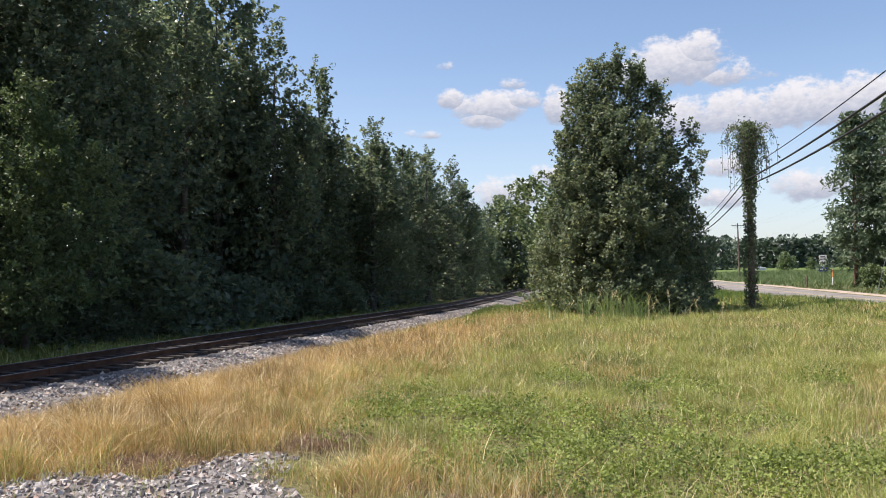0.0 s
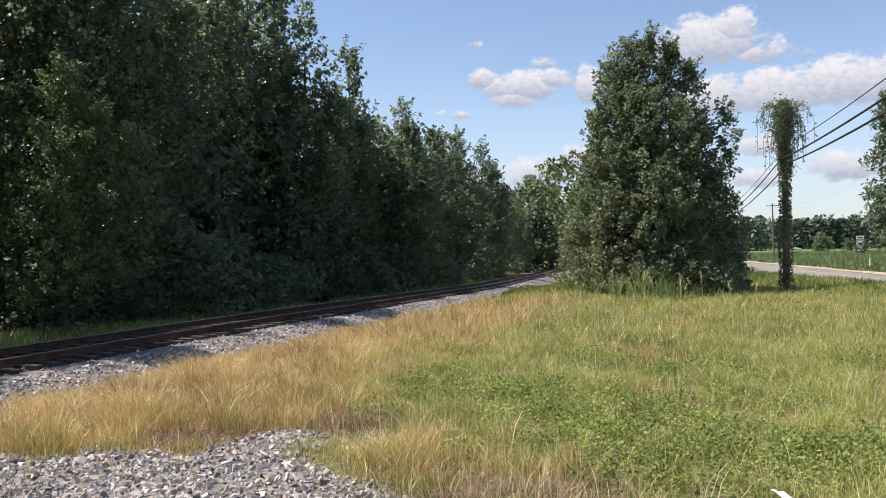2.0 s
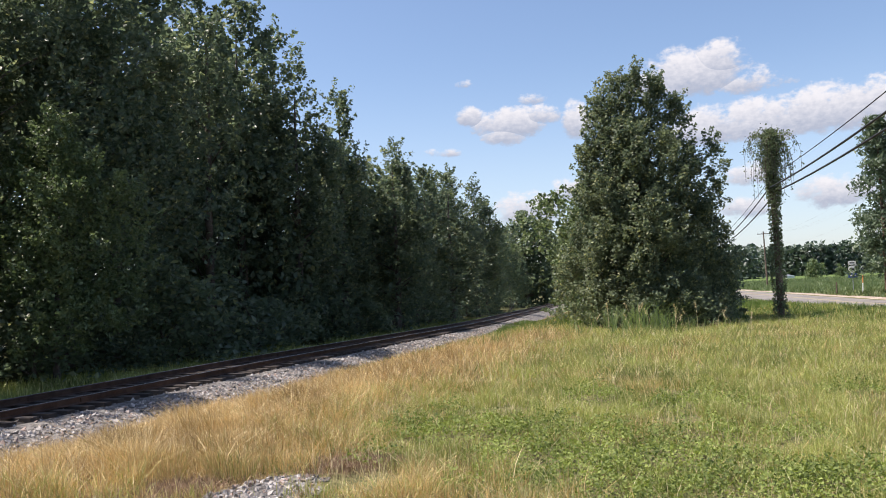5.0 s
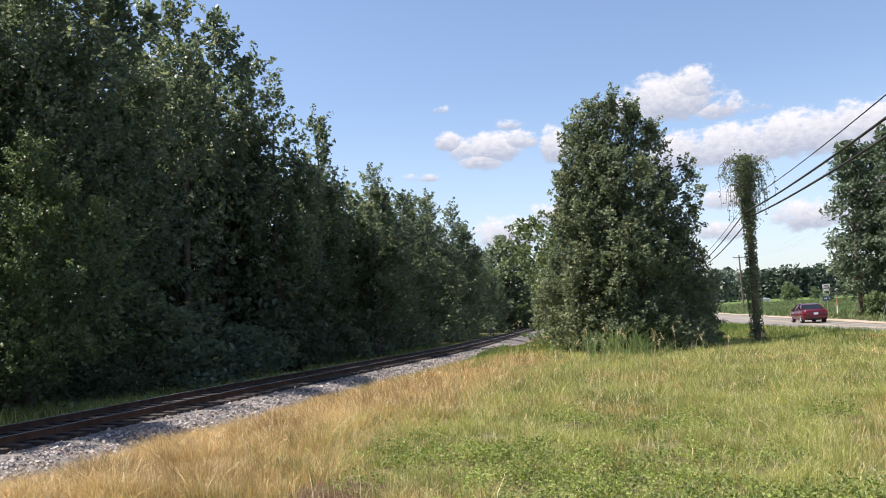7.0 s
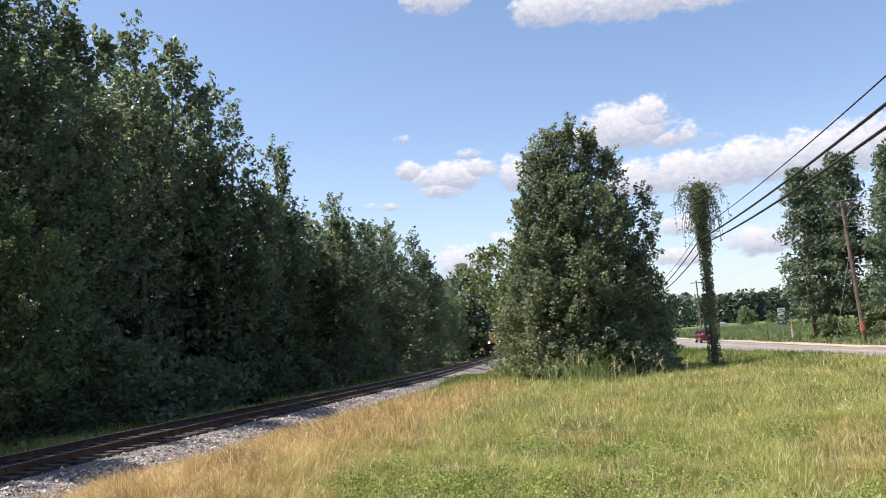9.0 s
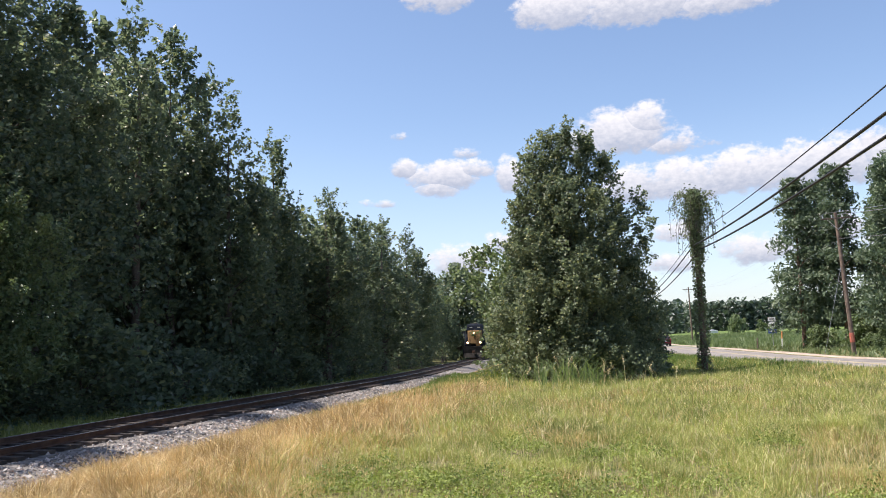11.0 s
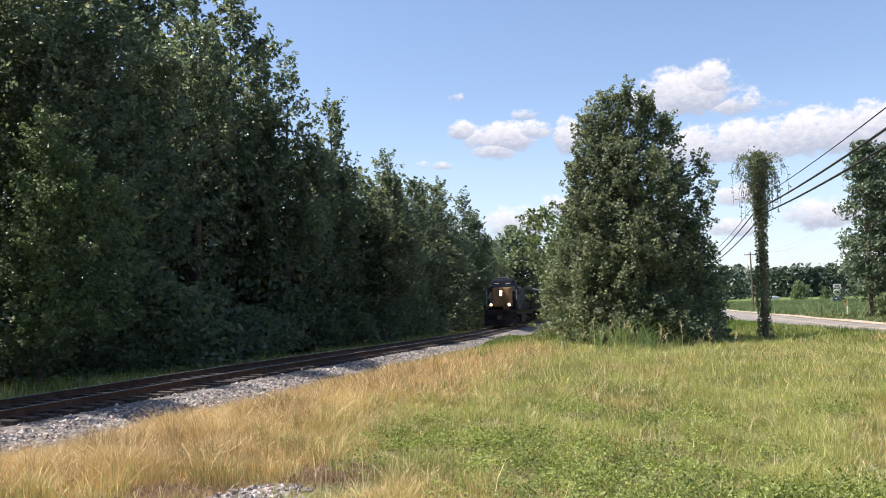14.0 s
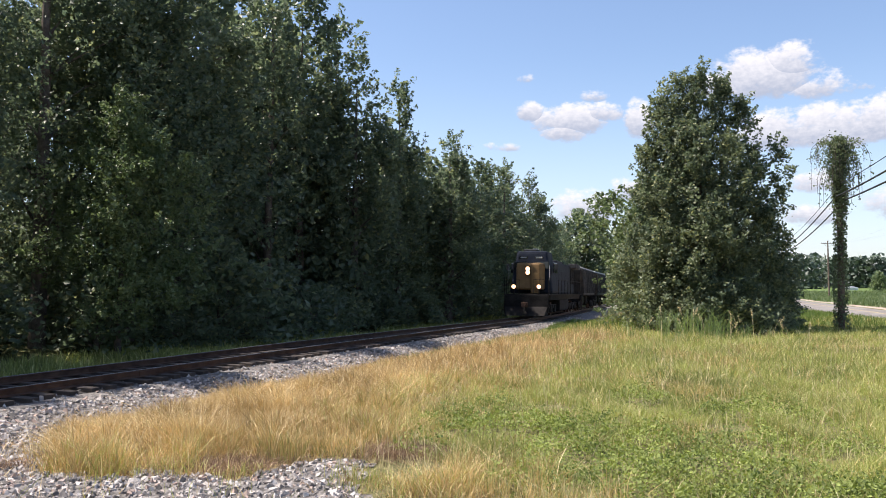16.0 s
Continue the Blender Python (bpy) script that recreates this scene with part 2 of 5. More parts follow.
def mesh_np(name, verts, faces, mat, parent=None, smooth_shade=False):
    """One mesh out of arrays; all faces have the same number of corners."""
    me = bpy.data.meshes.new(name)
    verts, faces = np.asarray(verts, np.float32), np.asarray(faces, np.int32)
    k = faces.shape[1]
    me.vertices.add(len(verts))
    me.vertices.foreach_set("co", verts.ravel())
    me.loops.add(faces.size)
    me.loops.foreach_set("vertex_index", faces.ravel())
    me.polygons.add(len(faces))
    me.polygons.foreach_set("loop_start", np.arange(0, faces.size, k, dtype=np.int32))
    me.update(calc_edges=True)
    me.polygons.foreach_set("use_smooth", np.full(len(faces), smooth_shade, bool))
    me.materials.append(mat)
    ob = new(name, me)
    if parent:
        ob.parent = parent
    return ob


def thing(name, label, category, at=None, group="", kind=""):
    ob = new(name)
    ob.empty_display_size = 0.3
    if at is not None:
        ob.matrix_world = at
    return tagged(ob, label, category, group, kind)


def box(bm, c, s, bevel=0.0, m=None):
    """A box of size s round c, with its edges rounded."""
    r = bmesh.ops.create_cube(bm, size=1.0, matrix=Matrix.Translation(c) @ Matrix.Diagonal((*s, 1)))
    vs = r["verts"]
    if bevel:
        es = list({e for v in vs for e in v.link_edges})
        r2 = bmesh.ops.bevel(bm, geom=es, offset=bevel, segments=2, affect="EDGES", profile=0.6)
        vs = list({v for f in r2["faces"] for v in f.verts} | {v for v in vs if v.is_valid})
    if m is not None:
        bmesh.ops.transform(bm, matrix=m, verts=vs)
    return bm


def rod(bm, a, b, r1, r2=None, seg=8):
    """A tapered round bar from a to b."""
    a, b = Vector(a), Vector(b)
    way = b - a
    m = Matrix.Translation((a + b) / 2) @ way.to_track_quat("Z", "Y").to_matrix().to_4x4()
    bmesh.ops.create_cone(bm, cap_ends=True, segments=seg, radius1=r1, radius2=r1 if r2 is None else r2, depth=way.length, matrix=m)
    return bm


def B():
    return bmesh.new()


def leaf_quads(pts, size, rng, up=0.35, long=1.5, fold=None):
    """Pointed leaves: a lozenge round every point."""
    n = len(pts)
    nrm = rng.normal(size=(n, 3))
    nrm[:, 2] = np.abs(nrm[:, 2]) + up
    nrm /= np.linalg.norm(nrm, axis=1)[:, None]
    a = rng.normal(size=(n, 3))
    a[:, 2] -= 0.5
    a -= nrm * (a * nrm).sum(1)[:, None]
    a /= np.linalg.norm(a, axis=1)[:, None] + 1e-9
    b = np.cross(nrm, a)
    s = size * rng.uniform(0.65, 1.35, n)[:, None]
    v = np.stack([pts - a * s * long * 0.5, pts + b * s * 0.5 + a * s * 0.1, pts + a * s * long * 0.5 - nrm * s * 0.15, pts - b * s * 0.5 + a * s * 0.1], 1).reshape(-1, 3)
    return v, np.arange(4 * n).reshape(n, 4)


def tube(path, radii, seg=7):
    """A tapered tube along a path, as vertices and quads."""
    path = np.asarray(path, float)
    way = np.gradient(path, axis=0)
    way /= np.linalg.norm(way, axis=1)[:, None] + 1e-9
    ref = np.where(np.abs(way[:, 2:3]) > 0.9, [[1.0, 0, 0]], [[0, 0, 1.0]])
    a = np.cross(way, ref)
    a /= np.linalg.norm(a, axis=1)[:, None]
    b = np.cross(way, a)
    ang = np.linspace(0, 2 * np.pi, seg, endpoint=False)
    ring = a[:, None] * np.cos(ang)[None, :, None] + b[:, None] * np.sin(ang)[None, :, None]
    v = (path[:, None] + ring * np.asarray(radii)[:, None, None]).reshape(-1, 3)
    f = [[i * seg + j, i * seg + (j + 1) % seg, (i + 1) * seg + (j + 1) % seg, (i + 1) * seg + j] for i in range(len(path) - 1) for j in range(seg)]
    return v, np.array(f)


def joined(pieces):
    vs, fs, n = [], [], 0
    for v, f in pieces:
        vs.append(v)
        fs.append(np.asarray(f) + n)
        n += len(v)
    return np.concatenate(vs), np.concatenate(fs)


# ---- ground ----
def axis_steps(cuts):
    out = []
    for a, b, s in cuts:
        out += list(np.arange(a, b, s))
    return out + [cuts[-1][1]]


def build_ground():
    xs = axis_steps([(-2500, -300, 550), (-300, -60, 30), (-60, -24, 4), (-24, 24, 0.6), (24, 60, 3), (60, 300, 30), (300, 2500, 550)])
    ys = axis_steps([(-1500, -100, 350), (-100, -20, 20), (-20, 2, 2), (2, 60, 0.6), (60, 140, 3), (140, 380, 20), (380, 4000, 600)])
    v = [(x, y, ground_z(x, y) if abs(x) < 400 and -120 < y < 420 else ground_z(max(min(x, 400), -400), max(min(y, 420), -120))) for y in ys for x in xs]
    nx = len(xs)
    f = [(j * nx + i, j * nx + i + 1, (j + 1) * nx + i + 1, (j + 1) * nx + i) for j in range(len(ys) - 1) for i in range(nx - 1)]
    m, n, p, o = material("soil_and_turf", 0.95, 0.0, 0.1)
    pos = n.add("ShaderNodeNewGeometry").outputs["Position"]
    s = n.add("ShaderNodeSeparateXYZ", {0: pos})
    off = n.math("SUBTRACT", s.outputs[0], n.math("ADD", n.math("MULTIPLY", s.outputs[1], 0.275), -14.875))
    big, fine = n.noise(pos, 0.5, 4.0), n.noise(pos, 14.0, 4.0)
    green = n.mix(n.range(fine, 0.3, 0.7), rgb((0.08, 0.08, 0.035)), rgb((0.19, 0.175, 0.08)))
    dry = n.mix(n.range(fine, 0.3, 0.7), rgb((0.15, 0.10, 0.06)), rgb((0.34, 0.24, 0.13)))
    wob = n.math("ADD", off, n.math("MULTIPLY", n.math("SUBTRACT", big, 0.5), 4.0))
    turf = n.mix(n.range(wob, 9.0, 12.0), dry, green)
    crop = n.mix(n.range(fine, 0.3, 0.7), rgb((0.085, 0.13, 0.04)), rgb((0.14, 0.19, 0.065)))
    col = n.mix(n.range(s.outputs[1], 92.0, 100.0), turf, crop)
    litter = n.mix(n.range(fine, 0.3, 0.7), rgb((0.05, 0.05, 0.025)), rgb((0.12, 0.12, 0.05)))
    col = n.mix(n.range(off, -3.0, -2.0), litter, col)
    n.put(p, "Base Color", col)
    n.put(p, "Normal", n.add("ShaderNodeBump", {"Strength": 0.7, "Distance": 0.05, "Height": fine}).outputs[0])
    g = mesh_np("ground", v, f, m, None, True)
    tagged(g, "grassy verge sloping to a railway with fields beyond", "ground", kind="structure")


build_ground()


def strip(name, mat, xa, xb, ys, lift, label, category):
    """A band of made ground that follows the land between two edges."""
    v, f = [], []
    k = 6
    for y in ys:
        a, b = xa(y), xb(y)
        for i in range(k + 1):
            x = a + (b - a) * i / k
            v.append((x, y, ground_z(x, y) + lift * (0 if i in (0, k) else 1) - (0.05 if i in (0, k) else 0)))
    n = k + 1
    f = [(j * n + i, j * n + i + 1, (j + 1) * n + i + 1, (j + 1) * n + i) for j in range(len(ys) - 1) for i in range(k)]
    return tagged(mesh_np(name, v, f, mat, None, True), label, category, kind="structure")


M_ROAD = mottled("worn_asphalt", (0.15, 0.137, 0.125), (0.24, 0.22, 0.20), 0.6, 0.85, 0, 0.3, 30.0)
M_DIRT = mottled("sandy_dirt", (0.28, 0.22, 0.17), (0.42, 0.34, 0.27), 0.8, 0.95, 0, 0.3, 20.0)
M_BED = mottled("ballast_bed", (0.06, 0.054, 0.05), (0.23, 0.212, 0.197), 9.0, 0.95, 0, 1.0, 26.0)
M_PAINT = mottled("road_paint", (0.26, 0.225, 0.16), (0.33, 0.28, 0.18), 3.0, 0.7, 0, 0.1)
long_ys = list(np.arange(-60, 160, 2.5))
strip("road", M_ROAD, lambda y: road_x(y) - 3.7, lambda y: road_x(y) + 3.7, long_ys, 0.07, "worn pale grey two-lane asphalt road", "road")
strip("road_shoulder", M_DIRT, lambda y: road_x(y) - 4.9 - 0.5 * math.sin(y * 0.4), lambda y: road_x(y) - 3.6, long_ys, 0.05, "sandy dirt shoulder beside the asphalt road", "shoulder")
strip("road_shoulder", M_DIRT, lambda y: road_x(y) + 3.6, lambda y: road_x(y) + 4.9 + 0.4 * math.sin(y * 0.3), long_ys, 0.05, "sandy dirt shoulder beside the asphalt road", "shoulder")
for side in (-0.12, 0.12):
    strip("road_line", M_PAINT, lambda y: road_x(y) + side - 0.05, lambda y: road_x(y) + side + 0.05, long_ys, 0.09, "faded yellow centre line on the road", "road marking")
strip("ballast_bed", M_BED, lambda y: track_x(y) + 0.9, lambda y: track_x(y) + 3.4, list(np.arange(-30, 200, 1.2)), 0.03, "bed of grey crushed stone under the railway", "ballast")


# darker than the bed: dirt plus the wood's shade put into the colour
M_SHADEBED = mottled("dirty_shaded_ballast", (0.03, 0.026, 0.024), (0.085, 0.075, 0.068), 6.0, 0.95, 0, 1.0, 26.0)
strip("oiled_ballast", M_SHADEBED, lambda y: track_x(y) - 2.3, lambda y: track_x(y) + 1.72, list(np.arange(-30, 200, 1.2)), 0.035, "dark dirty stone between the ties, the wood's shade put into its colour", "ballast")


def gravel_bed():
    """Fine grey grit under the loose stones of the gravel patch."""
    v, f = [], []
    c = 0.16
    for x in np.arange(-11, 2.2, c):
        for y in np.arange(-9.0, 15, c):
            if gravelled(x + c / 2, y + c / 2) and off_track(x, y) > 3.0:
                n = len(v)
                v += [(a, b, ground_z(a, b) + 0.008) for a, b in ((x, y), (x + c, y), (x + c, y + c), (x, y + c))]
                f.append((n, n + 1, n + 2, n + 3))
    tagged(mesh_np("gravel_bed", v, f, M_BED), "grey stone grit beside the grass", "gravel", kind="structure")


gravel_bed()


# ---- railway track ----
def rail_path(side, y0, y1, step=1.5):
    pts = []
    for y in np.arange(y0, y1 + step, step):
        s = (track_x(y + 0.5) - track_x(y - 0.5))
        L = math.hypot(1, s)
        pts.append((track_x(y) + side / L, y - side * s / L, rail_z(y) + (cant(y) if side < 0 else 0.0)))
    return pts


RAIL_FOOT = [(-0.07, -0.17), (0.07, -0.17), (0.07, -0.155), (0.012, -0.135), (0.012, -0.045), (0.034, -0.035), (0.034, -0.004), (-0.034, -0.004), (-0.034, -0.035), (-0.012, -0.045), (-0.012, -0.135), (-0.07, -0.155)]


def sweep(path, outline):
    v, f = [], []
    n = len(outline)
    for i, p in enumerate(path):
        q = path[min(i + 1, len(path) - 1)]
        r = path[max(i - 1, 0)]
        d = Vector((q[0] - r[0], q[1] - r[1], 0)).normalized()
        s = Vector((d.y, -d.x, 0))
        v += [(p[0] + s.x * a, p[1] + s.y * a, p[2] + b) for a, b in outline]
    for i in range(len(path) - 1):
        f += [(i * n + j, i * n + (j + 1) % n, (i + 1) * n + (j + 1) % n, (i + 1) * n + j) for j in range(n)]
    return v, f


track = thing("railway_track", "single railway track of rusty rails on creosoted ties", "railway track", kind="structure")
for side in (-0.75, 0.75):
    path = rail_path(side, -24, 190)
    v, f = sweep(path, RAIL_FOOT)
    rail = mesh_np("rail", v, f, M_RAIL, track)
    v, f = sweep(path, [(-0.032, -0.006), (0.032, -0.006), (0.026, 0.0), (-0.026, 0.0)])
    head = mesh_np("rail_head", v, f, M_RAILTOP, rail)
    tagged(head, "worn shiny running surface")
    bm = B()
    for y in (19.6, 31.2, 47.0):
        s = 0.275
        for k in (-1, 1):
            box(bm, (0, 0, 0), (0.03, 0.62, 0.1), 0.008, Matrix.Translation((track_x(y) + side * 0.96 + k * 0.028, y - side * 0.26, rail_z(y) - 0.09)) @ Matrix.Rotation(-math.atan(s), 4, "Z"))
    part("joint_bar", bm, M_RAIL, rail)


def scatter_stones(name, spots, size, rng, parent, label, lift=0.0):
    """Broken stones, eight-cornered and uneven, half sunk in the ground."""
    n = len(spots)
    base = np.array([[a, b, c] for c in (-0.7, 0.7) for a, b in ((-0.75, -0.75), (0.75, -0.75), (0.75, 0.75), (-0.75, 0.75))], float)
    faces = np.array([[0, 2, 1], [0, 3, 2], [4, 5, 6], [4, 6, 7], [0, 1, 5], [0, 5, 4], [1, 2, 6], [1, 6, 5], [2, 3, 7], [2, 7, 6], [3, 0, 4], [3, 4, 7]])
    v = base[None] * rng.uniform(0.5, 1.15, (n, 8, 1)) + rng.normal(0, 0.17, (n, 8, 3))
    v *= np.stack([rng.uniform(0.9, 1.45, n), rng.uniform(0.65, 1.1, n), rng.uniform(0.45, 0.85, n)], 1)[:, None]
    q = rng.normal(size=(n, 4))
    q /= np.linalg.norm(q, axis=1)[:, None]
    a, b, c, d = q.T
    R = np.stack([np.stack([1 - 2 * (c * c + d * d), 2 * (b * c - a * d), 2 * (b * d + a * c)], -1), np.stack([2 * (b * c + a * d), 1 - 2 * (b * b + d * d), 2 * (c * d - a * b)], -1), np.stack([2 * (b * d - a * c), 2 * (c * d + a * b), 1 - 2 * (b * b + c * c)], -1)], -2)
    v = np.einsum("nij,nkj->nki", R, v) * (size * np.clip(rng.lognormal(-0.05, 0.36, n), 0.45, 1.55))[:, None, None] + spots[:, None]
    v[:, :, 2] += lift
    f = (faces[None] + (np.arange(n) * 8)[:, None, None]).reshape(-1, 3)
    return tagged(mesh_np(name, v.reshape(-1, 3), f, M_STONE, parent), label, "gravel", kind="stuff")


rng = np.random.default_rng(3)
# the gravel patch by the crossing, and the stretch where it runs into the ballast
spots = []
while len(spots) < 20500:
    y = 4.6 + 9.5 * rng.random() ** 1.6
    x = rng.uniform(-7.6, 1.2) - (y - 5) * 0.25
    if gravelled(x, y) and off_track(x, y) > 3:
        spots.append((x, y, ground_z(x, y) + 0.008))
scatter_stones("gravel_patch", np.array(spots), 0.0245, rng, None, "pale grey crushed stone spread beside the grass")
spots = []
while len(spots) < 16000:
    y = 9.0 + 60 * rng.random() ** 2.0
    o = rng.uniform(-2.3, 3.5 + 0.8 * max(0, 13.8 - y))
    x = track_x(y) + o / 0.964
    if o < 1.75 and rng.random() < 0.88:
        continue
    if o < 3 or gravelled(x, y):
        spots.append((x, y, ground_z(x, y) + 0.015))
spots = np.array(spots)
scatter_stones("ballast", spots, 0.04, rng, None, "pale grey crushed stone ballast along the railway ties", 0.01)


# ---- grass ----
def blades(spots, heights, widths, rng, lean=0.35, fine=True):
    """Grass blades: bent, pointed strips (three triangles) or single slivers."""
    n = len(spots)
    ang = rng.uniform(0, 2 * np.pi, n)
    side = np.stack([np.cos(ang), np.sin(ang), np.zeros(n)], 1) * (widths / 2)[:, None]
    la = rng.uniform(0, 2 * np.pi, n)
    l = np.abs(rng.normal(0, lean, n)) * heights
    tip = np.stack([np.cos(la) * l, np.sin(la) * l, heights * rng.uniform(0.8, 1.0, n)], 1)
    low = spots - np.array([0, 0, 0.03])
    if not fine:
        v = np.stack([low - side, low + side, spots + tip], 1).reshape(-1, 3)
        return v, np.arange(3 * n).reshape(n, 3)
    mid = spots + tip * np.array([0.38, 0.38, 0.6])
    v = np.stack([low - side, low + side, mid + side * 0.75, mid - side * 0.75, spots + tip], 1).reshape(-1, 3)
    i = np.arange(n)[:, None, None] * 5
    f = (np.array([[0, 1, 2], [0, 2, 3], [3, 2, 4]])[None] + i).reshape(-1, 3)
    return v, f


WEEDS = [(0.0, 10.2, 0.95), (-0.7, 10.7, 0.5), (0.7, 8.6, 0.85), (1.2, 7.6, 0.8), (2.1, 8.1, 1.0), (2.4, 6.9, 1.0), (3.4, 7.2, 0.9), (3.3, 11.9, 1.0), (4.6, 8.0, 0.7), (1.5, 9.5, 0.8), (-0.9, 8.9, 0.35), (2.0, 13.0, 0.7), (4.2, 6.6, 0.6), (1.3, 6.6, 0.6), (0.9, 10.4, 0.6), (2.7, 9.6, 0.7), (0.2, 7.5, 0.5), (3.6, 9.3, 0.5), (5.6, 12.5, 0.6), (-0.2, 12.0, 0.4)]


def weedy(x, y):
    return max((1 - math.hypot(x - a, y - b) / r) for a, b, r in WEEDS)


def dryness(x, y):
    """One for straw-dry grass near the ballast, zero for green."""
    wob = 1.6 * noise.noise(Vector((x * 0.35, y * 0.35, 9.0)))
    d = (1 - smooth(8.6, 11.8, off_track(x, y) + wob)) * (1 - 0.85 * smooth(26, 33, y))
    spot = noise.noise(Vector((x * 0.55, y * 0.35, 31.0)))
    if d < 0.4 and spot > 0.18:
        d = max(d, min(0.32, (spot - 0.18) * 1.6))
    for a, b, r in ((5.6, 9.2, 1.5), (6.9, 11.5, 1.8), (-0.3, 7.4, 1.2), (0.7, 6.2, 1.0)):
        d = max(d, (0.7 if a < 1 else 0.4) * (1 - smooth(0.5 * r, r, math.hypot(x - a, y - b))))
    return d


TREE_AT = (7.4, 33.2)


def grass_field(count, near, far, fine, rng):
    dry_s, grn_s = [], []
    tries = 0
    while len(dry_s) + len(grn_s) < count:
        u = rng.random()
        y = near + (far - near) * u ** (1.15 if fine else 1.1)
        x = rng.uniform(-0.66 * y - 1.5, 0.60 * y + 1.5)
        o = off_track(x, y)
        if o < 3.0 or x > road_x(y) - 5.0:
            continue
        if gravelled(x + rng.normal(0, 0.13), y + rng.normal(0, 0.13)) and rng.random() > 0.012:
            continue
        if math.hypot(x - TREE_AT[0], (y - TREE_AT[1] - 2) * 0.6) < 3.6:
            continue
        wd = weedy(x, y)
        if wd > 0 and rng.random() < 0.55 + 0.45 * wd:
            continue
        if any(math.hypot(x - a, (y - b) * 1.3) < r * (0.75 + 0.5 * rng.random()) for a, b, r in ((-1.05, 8.75, 0.5), (-2.6, 8.0, 0.4), (-4.2, 8.6, 0.35), (0.9, 5.9, 0.4), (0.4, 6.1, 0.75))):
            continue
        bare = noise.noise(Vector((x * 0.8, y * 0.8, 50.0)))
        if y < 14 and bare < -0.42:
            continue
        tuft = 1.2 * noise.noise(Vector((x * 1.4, y * 1.4, 3.0))) + 1.0 * noise.noise(Vector((x * 4.0, y * 4.0, 7.0)))
        if rng.random() > 0.6 + 0.7 * tuft:
            continue
        d = dryness(x, y)
        hb = 0.15 + 0.13 * tuft
        if d > 0.6:
            hb += 0.10 + 0.09 * tuft
        elif y > 16:
            hb += 0.04
        row = (x, y, ground_z(x, y), max(hb, 0.08) * rng.uniform(0.55, 1.25))
        (dry_s if rng.random() < 0.1 + 0.88 * d else grn_s).append(row)
    return np.array(dry_s), np.array(grn_s)


rng = np.random.default_rng(11)
GRASS = {"dry": [], "green": []}
for count, near, far, fine, wide in ((150000, 5.2, 15.0, True, 0.0048), (160000, 14.0, 42.0, False, 0.0145)):
    for kind, s in zip(("dry", "green"), grass_field(count, near, far, fine, rng)):
        w_ = wide * rng.uniform(0.6, 1.4, len(s)) * (1 + 0.02 * np.maximum(s[:, 1] - near, 0))
        v, f = blades(s[:, :3], s[:, 3], w_, rng, 0.9, fine)
        GRASS[kind].append((v, f))
tagged(mesh_np("dry_grass", *joined(GRASS["dry"]), M_DRY), "straw-yellow dry grass along the ballast", "grass", kind="stuff")
tagged(mesh_np("green_grass", *joined(GRASS["green"]), M_GREEN), "uneven yellow-green meadow grass", "grass", kind="stuff")

# taller straw-pale stems standing out of the sward
s = []
while len(s) < 5500:
    y = 5.5 + 26 * rng.random() ** 1.5
    x = rng.uniform(-0.6 * y - 1, 0.6 * y + 1)
    if off_track(x, y) < 3.6 or gravelled(x, y) or (weedy(x, y) > 0.2 and rng.random() < 0.7):
        continue
    if noise.noise(Vector((x * 0.7, y * 0.7, 12.0))) < rng.uniform(-0.3, 0.25):
        continue
    s.append((x, y, ground_z(x, y), rng.uniform(0.18, 0.4)))
s = np.array(s)
v, f = blades(s[:, :3], s[:, 3], rng.uniform(0.002, 0.0045, len(s)) * (1 + 0.06 * s[:, 1]), rng, 0.6, True)
tagged(mesh_np("straw_stems", v, f, M_STEM), "pale dry stems standing above the grass", "grass", kind="stuff")

# brown dead litter on the bare spots
s = []
for a, b, r, k in ((0.4, 6.1, 0.8, 3600), (-1.05, 8.75, 0.6, 2000), (-2.6, 8.0, 0.6, 1600), (-4.2, 8.6, 0.5, 900), (-5.2, 8.3, 0.5, 700), (-0.4, 7.0, 0.5, 700)):
    for _ in range(k):
        x, y = a + rng.normal(0, r * 0.5), b + rng.normal(0, r * 0.4)
        s.append((x, y, ground_z(x, y) + 0.012, rng.uniform(0.03, 0.11)))
s = np.array(s)
v, f = blades(s[:, :3], s[:, 3], rng.uniform(0.003, 0.008, len(s)), rng, 2.2, True)
tagged(mesh_np("dead_litter", v, f, M_LITTER), "flattened brown dead grass on bare ground", "grass", kind="stuff")

# low broad-leaved weeds
pts = []
for a, b, r in WEEDS:
    for _ in range(int(4300 * r * r)):
        q, an = r * math.sqrt(rng.random()), rng.uniform(0, 6.283)
        q *= 1 + 0.25 * math.sin(an * 3 + a)
        x, y = a + q * math.cos(an), b + q * math.sin(an) * 0.8
        dome = 0.34 * (1 - (q / r) ** 2 * 0.8) * (0.65 + 1.0 * noise.noise(Vector((x * 4.5, y * 4.5, 1))))
        pts.append((x, y, ground_z(x, y) + max(dome, 0.02) * rng.uniform(0.35, 1.1)))
v, f = leaf_quads(np.array(pts), 0.023, rng, 0.5, 1.3)
tagged(mesh_np("weeds", v, f, M_WEED), "low clumps of bright green broad-leaved weeds", "weeds", kind="stuff")

